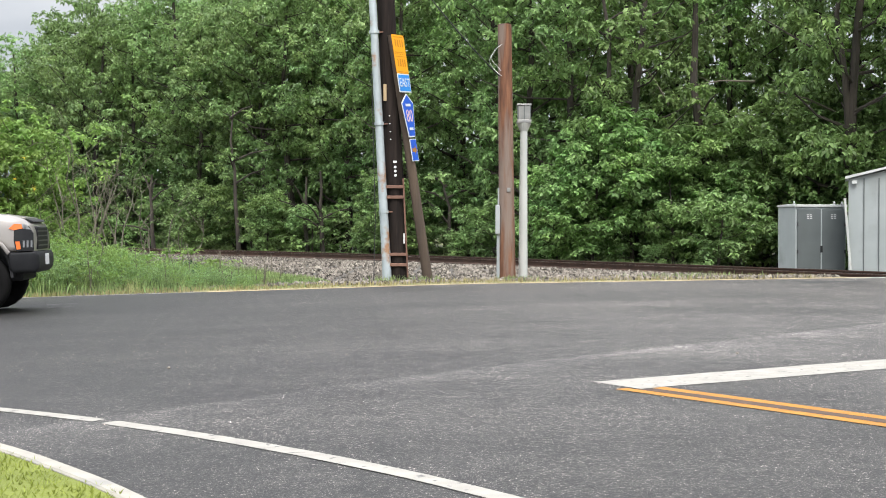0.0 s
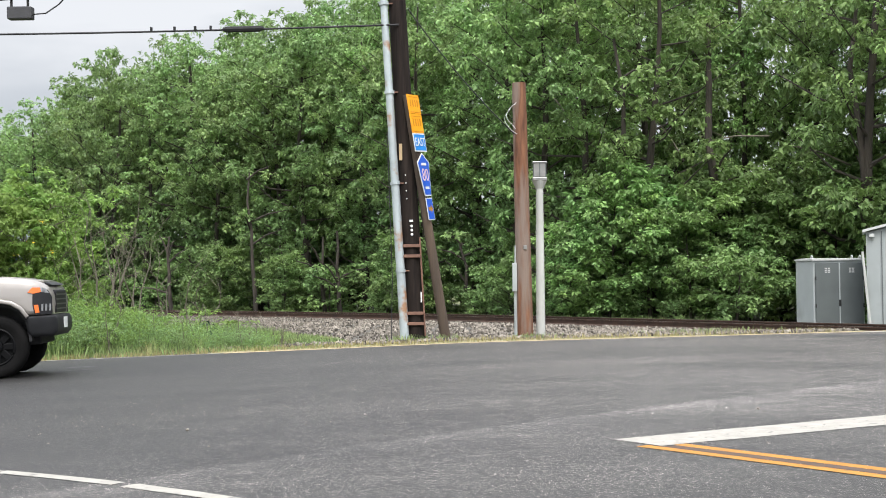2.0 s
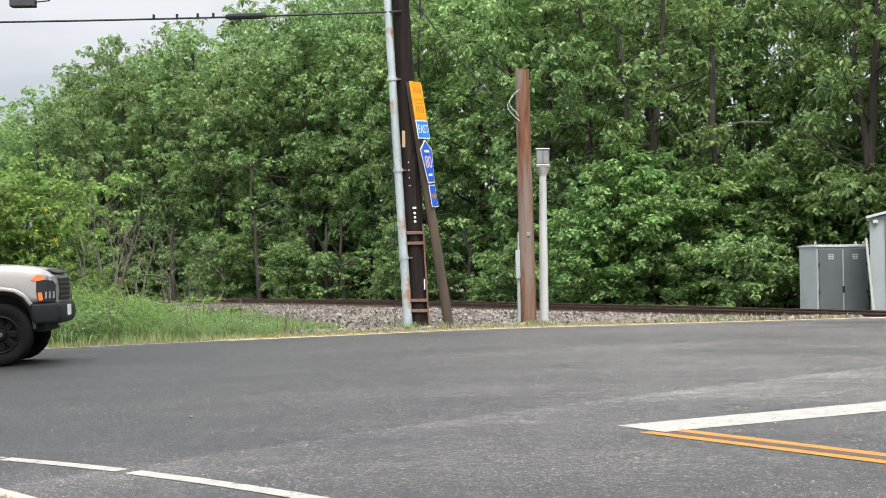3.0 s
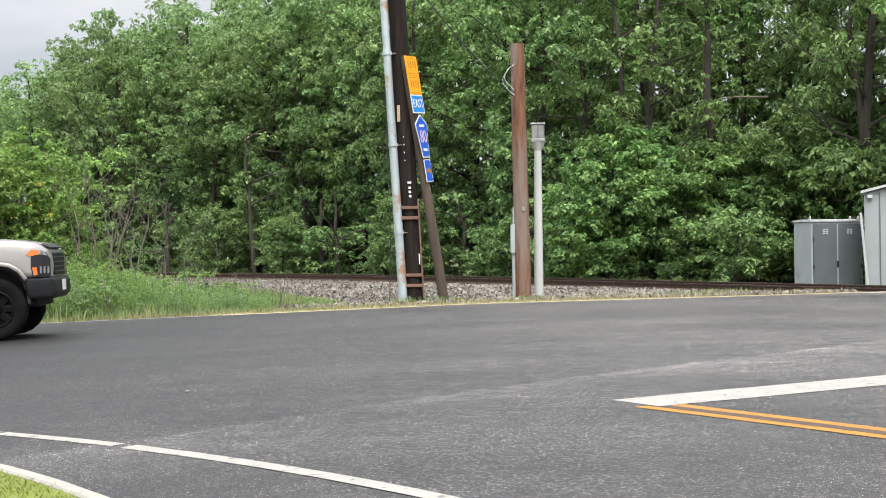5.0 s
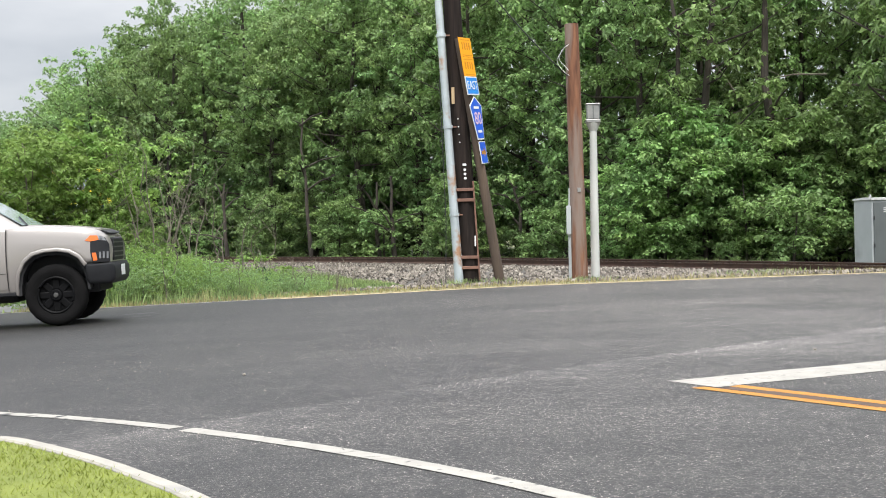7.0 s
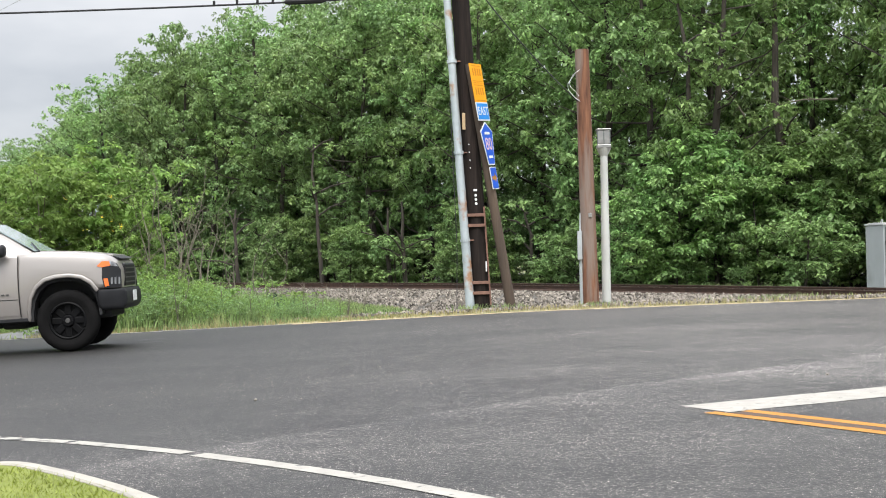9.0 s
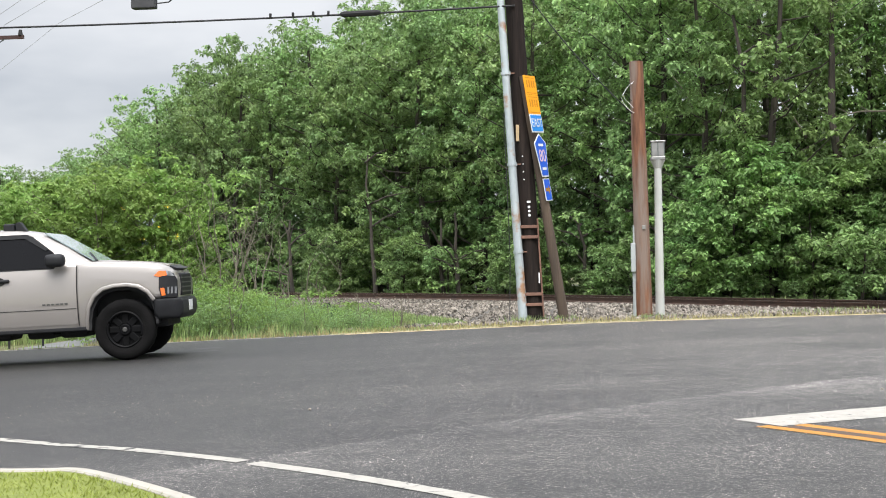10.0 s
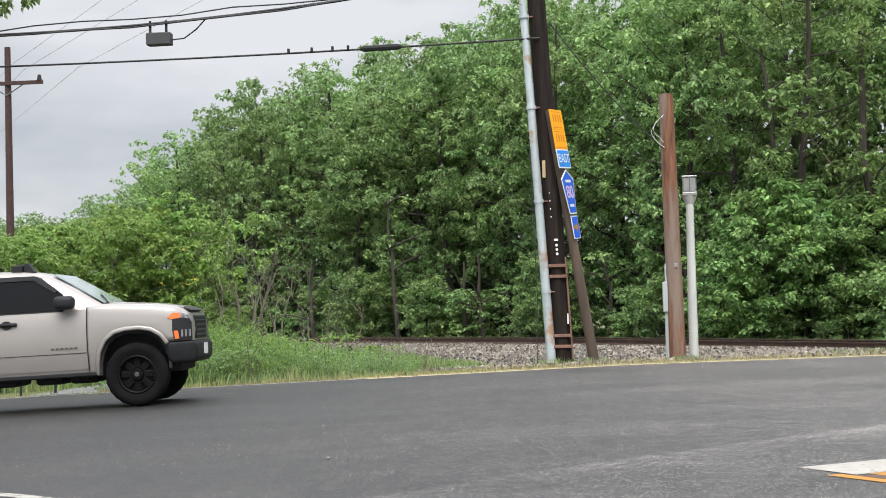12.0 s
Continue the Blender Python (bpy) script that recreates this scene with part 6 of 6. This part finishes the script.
    # roof gear
    part("roof_box", box_bm(-1.80, -1.64, -0.5, -0.3, 1.99, 2.12, 0.02), M_TRIM, t)
    part("roof_lamp", prism_bm([(-1.62, 2.0), (-1.46, 2.0), (-1.55, 2.14), (-1.62, 2.13)], "y", -0.48, -0.32, 0.01, 1), M_TRIM, t, "small black roof lamp")
    part("roof_rail", tube_bm([(-2.78, -0.5, 2.11), (-2.40, -0.5, 2.12)], 0.012, 6), M_TRIM, t)
    part("roof_foot", tube_bm([(-2.66, -0.5, 1.95), (-2.72, -0.5, 2.11)], 0.012, 6), M_TRIM, t)
    part("roof_foot", tube_bm([(-2.46, -0.5, 1.96), (-2.44, -0.5, 2.11)], 0.012, 6), M_TRIM, t)


pickup()


# ---- train on the track ----
M_STAINLESS = mat("fluted_stainless", (0.52, 0.53, 0.53), (0.42, 0.43, 0.43), 1.2, rough=0.42, metal=0.55)
M_TRAINROOF = mat("dusty_train_roof", (0.40, 0.40, 0.38), (0.30, 0.30, 0.29), 1.0, rough=0.7)
M_NAVY = mat("navy_stripe", (0.035, 0.04, 0.12), (0.03, 0.035, 0.10), 2.0, rough=0.5)
M_TRAINBLUE = mat("train_blue_paint", (0.02, 0.085, 0.30), (0.018, 0.07, 0.25), 1.5, rough=0.4, coat=0.2)
M_TRAINYEL = mat("train_yellow_paint", (0.85, 0.62, 0.03), (0.78, 0.56, 0.03), 1.5, rough=0.45, coat=0.2)
M_UNDER = mat("sooty_underframe", (0.07, 0.068, 0.062), (0.04, 0.039, 0.036), 2.0, rough=0.8, bump=0.2)
M_CABGLASS = mat("cab_glass", (0.16, 0.19, 0.20), (0.12, 0.14, 0.15), 1.0, rough=0.1, spec=0.7)
M_HEADLAMP = glow("lit_headlamp", (1.0, 0.80, 0.55), 5.0)
M_RED = mat("red_lamp_housing", (0.5, 0.07, 0.03), (0.4, 0.06, 0.03), 3.0, rough=0.5)


def rolling_stock(name, label, s_front, length, cab):
    """A railway vehicle whose front stands s_front metres beyond the crossing."""
    a = beside(s_front, 0.72)
    b = beside(s_front + length, 0.72)
    d = a - b
    t = thing(name, label, "train", pose(a.x, a.y, RAIL_Z, 0, 0, math.degrees(math.atan2(d.y, d.x))))
    L, HW = length, 1.5
    body0 = -1.9 if cab else 0.0
    sec = [(-HW, 1.45), (-HW, 3.75), (-HW + 0.12, 4.02), (-0.8, 4.3), (0, 4.40), (0.8, 4.3), (HW - 0.12, 4.02), (HW, 3.75), (HW, 1.45)]
    part("body", prism_bm([(y, z) for y, z in sec], "x", -L, body0), M_STAINLESS, t, "fluted stainless-steel body")
    roof = [(-HW - 0.01, 3.78), (-HW + 0.11, 4.05), (-0.8, 4.33), (0, 4.43), (0.8, 4.33), (HW - 0.11, 4.05), (HW + 0.01, 3.78), (HW - 0.1, 3.78), (0, 4.2), (-HW + 0.1, 3.78)]
    part("roof", prism_bm(roof, "x", -L + 0.02, body0 - 0.02), M_TRAINROOF, t, "dusty grey roof")
    for sgn in (-1, 1):
        z = 1.55
        k = 0
        while z < 3.7:
            navy = 1.85 < z < 2.2 or 3.2 < z < 3.55
            part("flute", box_bm(-L + 0.05, body0 - 0.05, min(sgn * HW, sgn * (HW + 0.035)), max(sgn * HW, sgn * (HW + 0.035)), z, z + 0.075), M_NAVY if navy and k % 2 == 0 else M_STAINLESS, t)
            z += 0.115
            k += 1
        for x in ((-6.2, -10.4) if cab else (-3.0, -21.0)):
            part("post_panel", box_bm(x - 0.35, x + 0.35, min(sgn * HW, sgn * (HW + 0.05)), max(sgn * HW, sgn * (HW + 0.05)), 1.5, 3.85), M_TRAINROOF, t)
        wins = (-4.2, -11.6, -13.4) if cab else tuple(-4.6 - 1.6 * k for k in range(10))
        for x in wins:
            big = cab and x < -10
            part("side_window", box_bm(x - (0.65 if big or not cab else 0.2), x + (0.65 if big or not cab else 0.2), min(sgn * HW, sgn * (HW + 0.055)), max(sgn * HW, sgn * (HW + 0.055)), 1.65 if big else 2.3, 2.6 if big else 3.0), M_CABGLASS if not big else M_UNDER, t)
    part("underframe", box_bm(-L + 0.1, body0, -HW + 0.03, HW - 0.03, 1.05, 1.46), M_UNDER, t, "sooty dark underframe")
    part("fuel_tank", box_bm(-L * 0.62, -L * 0.36, -1.35, 1.35, 0.3, 1.06, 0.1), M_UNDER, t)
    wheel = mesh_of(cyl_bm(0.5, -0.07, 0.07, "y", 24, 0.02), "rail_wheel", M_UNDER)
    for bx in (-3.6, -L + 3.2):
        bg = part("bogie", box_bm(bx - 1.9, bx + 1.9, -1.12, 1.12, 0.5, 0.95, 0.08), M_UNDER, t, "dark bogie frame")
        for x in (bx - 1.25, bx + 1.25):
            for y in (-0.717, 0.717):
                w = part("rail_wheel", wheel, None, bg)
                w.location = (x, y, 0.5)
    if not cab:
        return t
    # cab: blue and yellow raked front
    side = [(body0, 1.2), (-0.12, 1.2), (0.0, 1.5), (0.0, 2.5), (-0.22, 3.25), (-0.62, 3.98), (-0.45, 4.02), (-0.55, 4.42), (body0, 4.43)]
    part("cab_shell", prism_bm(side, "y", -HW + 0.01, HW - 0.01, 0.06, 3), M_TRAINBLUE, t, "dark blue driving cab")
    yl = [(0.012, 2.52), (-0.215, 3.26), (-0.245, 3.25), (-0.02, 2.50)]
    part("yellow_band", prism_bm(yl, "y", -HW + 0.06, HW - 0.06), M_TRAINYEL, t, "yellow band under the windscreen")
    vis = [(-0.43, 4.0), (-0.40, 4.06), (-0.52, 4.45), (-1.5, 4.47), (-1.5, 4.05)]
    part("roof_visor", prism_bm(vis, "y", -HW + 0.03, HW - 0.03, 0.05, 2), M_TRAINYEL, t, "yellow roof visor")
    wf = [(-0.215, 3.28), (-0.595, 3.97), (-0.63, 3.96), (-0.25, 3.26)]
    part("windscreen_frame", prism_bm(wf, "y", -HW + 0.05, HW - 0.05), M_UNDER, t)
    for y0, y1 in ((-1.22, -0.12), (0.12, 1.22)):
        g = [(-0.215, 3.34), (-0.55, 3.92), (-0.57, 3.91), (-0.23, 3.33)]
        part("windscreen", prism_bm(g, "y", y0, y1), M_SCREEN, t, "windscreen with a pale reflection painted into its colour")
    # soot and horn cluster over the middle
    for x, y, z, r in ((-0.38, 0.1, 4.28, 0.16), (-0.36, -0.15, 4.33, 0.13), (-0.36, 0.3, 4.3, 0.12), (-0.42, -0.3, 4.18, 0.1), (-0.44, 0.0, 3.98, 0.12), (-0.36, -0.22, 3.78, 0.10)):
        bm = bmesh.new()
        bmesh.ops.create_icosphere(bm, subdivisions=2, radius=r)
        for q in bm.verts:
            q.co *= rng.uniform(0.8, 1.15)
        part("horn", bm, M_DARK, t).location = (x, y, z)
    part("lamp_housing", box_bm(-0.16, -0.05, -0.27, 0.27, 2.82, 3.14, 0.02), M_RED, t, "red headlamp housing")
    for y in (-0.12, 0.12):
        part("headlamp", cyl_bm(0.10, 0.0, 0.05, "x", 16), M_HEADLAMP, t, "lit twin headlamp").location = (-0.06, y, 2.98)
    for y in (-1.12, 1.12):
        lh = part("ditch_lamp", cyl_bm(0.17, -0.02, 0.03, "x", 16), M_RED, t, "low ditch lamp")
        lh.location = (0.01, y, 1.66)
        part("bulb", cyl_bm(0.11, 0.03, 0.05, "x", 16), M_HEADLAMP, lh)
    part("emblem", cyl_bm(0.26, -0.005, 0.012, "x", 28), M_SIGNWHITE, t, "round white emblem").location = (0.01, 0.05, 2.1)
    part("emblem_bar", box_bm(0.012, 0.028, -0.16, 0.2, 2.03, 2.16), M_TRAINBLUE, t)
    for y0, y1, z in ((-0.38, 0.42, 1.74), (-0.3, 0.38, 1.56), (-0.5, 0.5, 2.56)):
        part("lettering_bar", box_bm(0.0, 0.022, y0, y1, z - 0.05, z + 0.05), M_SIGNWHITE, t)
    for y in (-0.95, 0.95):
        part("number_bar", box_bm(-0.14, -0.1, y - 0.2, y + 0.2, 2.88, 3.0), M_NAVY, t)
    part("seam", box_bm(0.0, 0.014, -1.4, 1.4, 2.38, 2.40), M_NAVY, t)
    for sgn in (-1, 1):
        y0, y1 = sorted((sgn * (HW - 0.02), sgn * (HW + 0.03)))
        part("cab_door", box_bm(-1.75, -1.05, y0, y1, 1.5, 3.8, 0.01), M_NAVY, t, "dark blue cab door")
        part("cab_window", box_bm(-0.95, -0.45 - 0.15, y0, y1, 3.0, 3.7, 0.01), M_CABGLASS, t)
        for z in (0.45, 0.75, 1.05, 1.35):
            part("step", box_bm(-1.7, -1.15, min(sgn * 1.25, sgn * 1.47), max(sgn * 1.25, sgn * 1.47), z, z + 0.03), M_STEELLT, t)
            if z < 1.1:
                part("step", box_bm(-0.1, 0.05, min(sgn * 0.95, sgn * 1.4), max(sgn * 0.95, sgn * 1.4), z + 0.1, z + 0.13), M_STEELLT, t)
    part("pilot", prism_bm([(-0.4, 0.2), (0.25, 0.15), (0.1, 0.7), (-0.05, 1.22), (-0.4, 1.22)], "y", -1.3, 1.3), M_UNDER, t, "dark snow-plough pilot")
    part("coupler", box_bm(0.0, 0.55, -0.18, 0.18, 0.8, 1.1, 0.04), M_UNDER, t)
    return t


rolling_stock("locomotive", "blue, yellow and stainless-steel locomotive with lit lamps", 48.7, 20.5, True)
rolling_stock("passenger_coach", "grey stainless-steel passenger coach behind the locomotive", 70.0, 25.0, False)


# ---- house glimpsed through the wood ----
def house():
    t = thing("house", "pale beige house glimpsed through the trees", "house", pose(16.0, 74.0, -0.3, 0, 0, 12))
    wall = mat("beige_siding", (0.62, 0.55, 0.44), (0.54, 0.48, 0.39), 2.0, rough=0.8, stretch=(0.2, 0.2, 6))
    part("wall", prism_bm([(-5, 0), (5, 0), (5, 3.4), (0, 5.4), (-5, 3.4)], "x", -6, 6), wall, t)
    for sgn in (-1, 1):
        part("roof", prism_bm([(sgn * 5.4, 3.2), (0, 5.4), (0, 5.6), (sgn * 5.4, 3.4)], "x", -6.4, 6.4), M_TRAINROOF, t, "grey shingled roof slope")
    for x in (-4, -1.2, 2.0, 4.5):
        w = part("window", box_bm(x - 0.55, x + 0.55, -5.06, -4.98, 1.0, 2.4, 0.02, 1), M_SIGNWHITE, t)
        part("pane", box_bm(x - 0.45, x + 0.45, -5.08, -5.05, 1.1, 2.3), M_CABGLASS, w)


house()
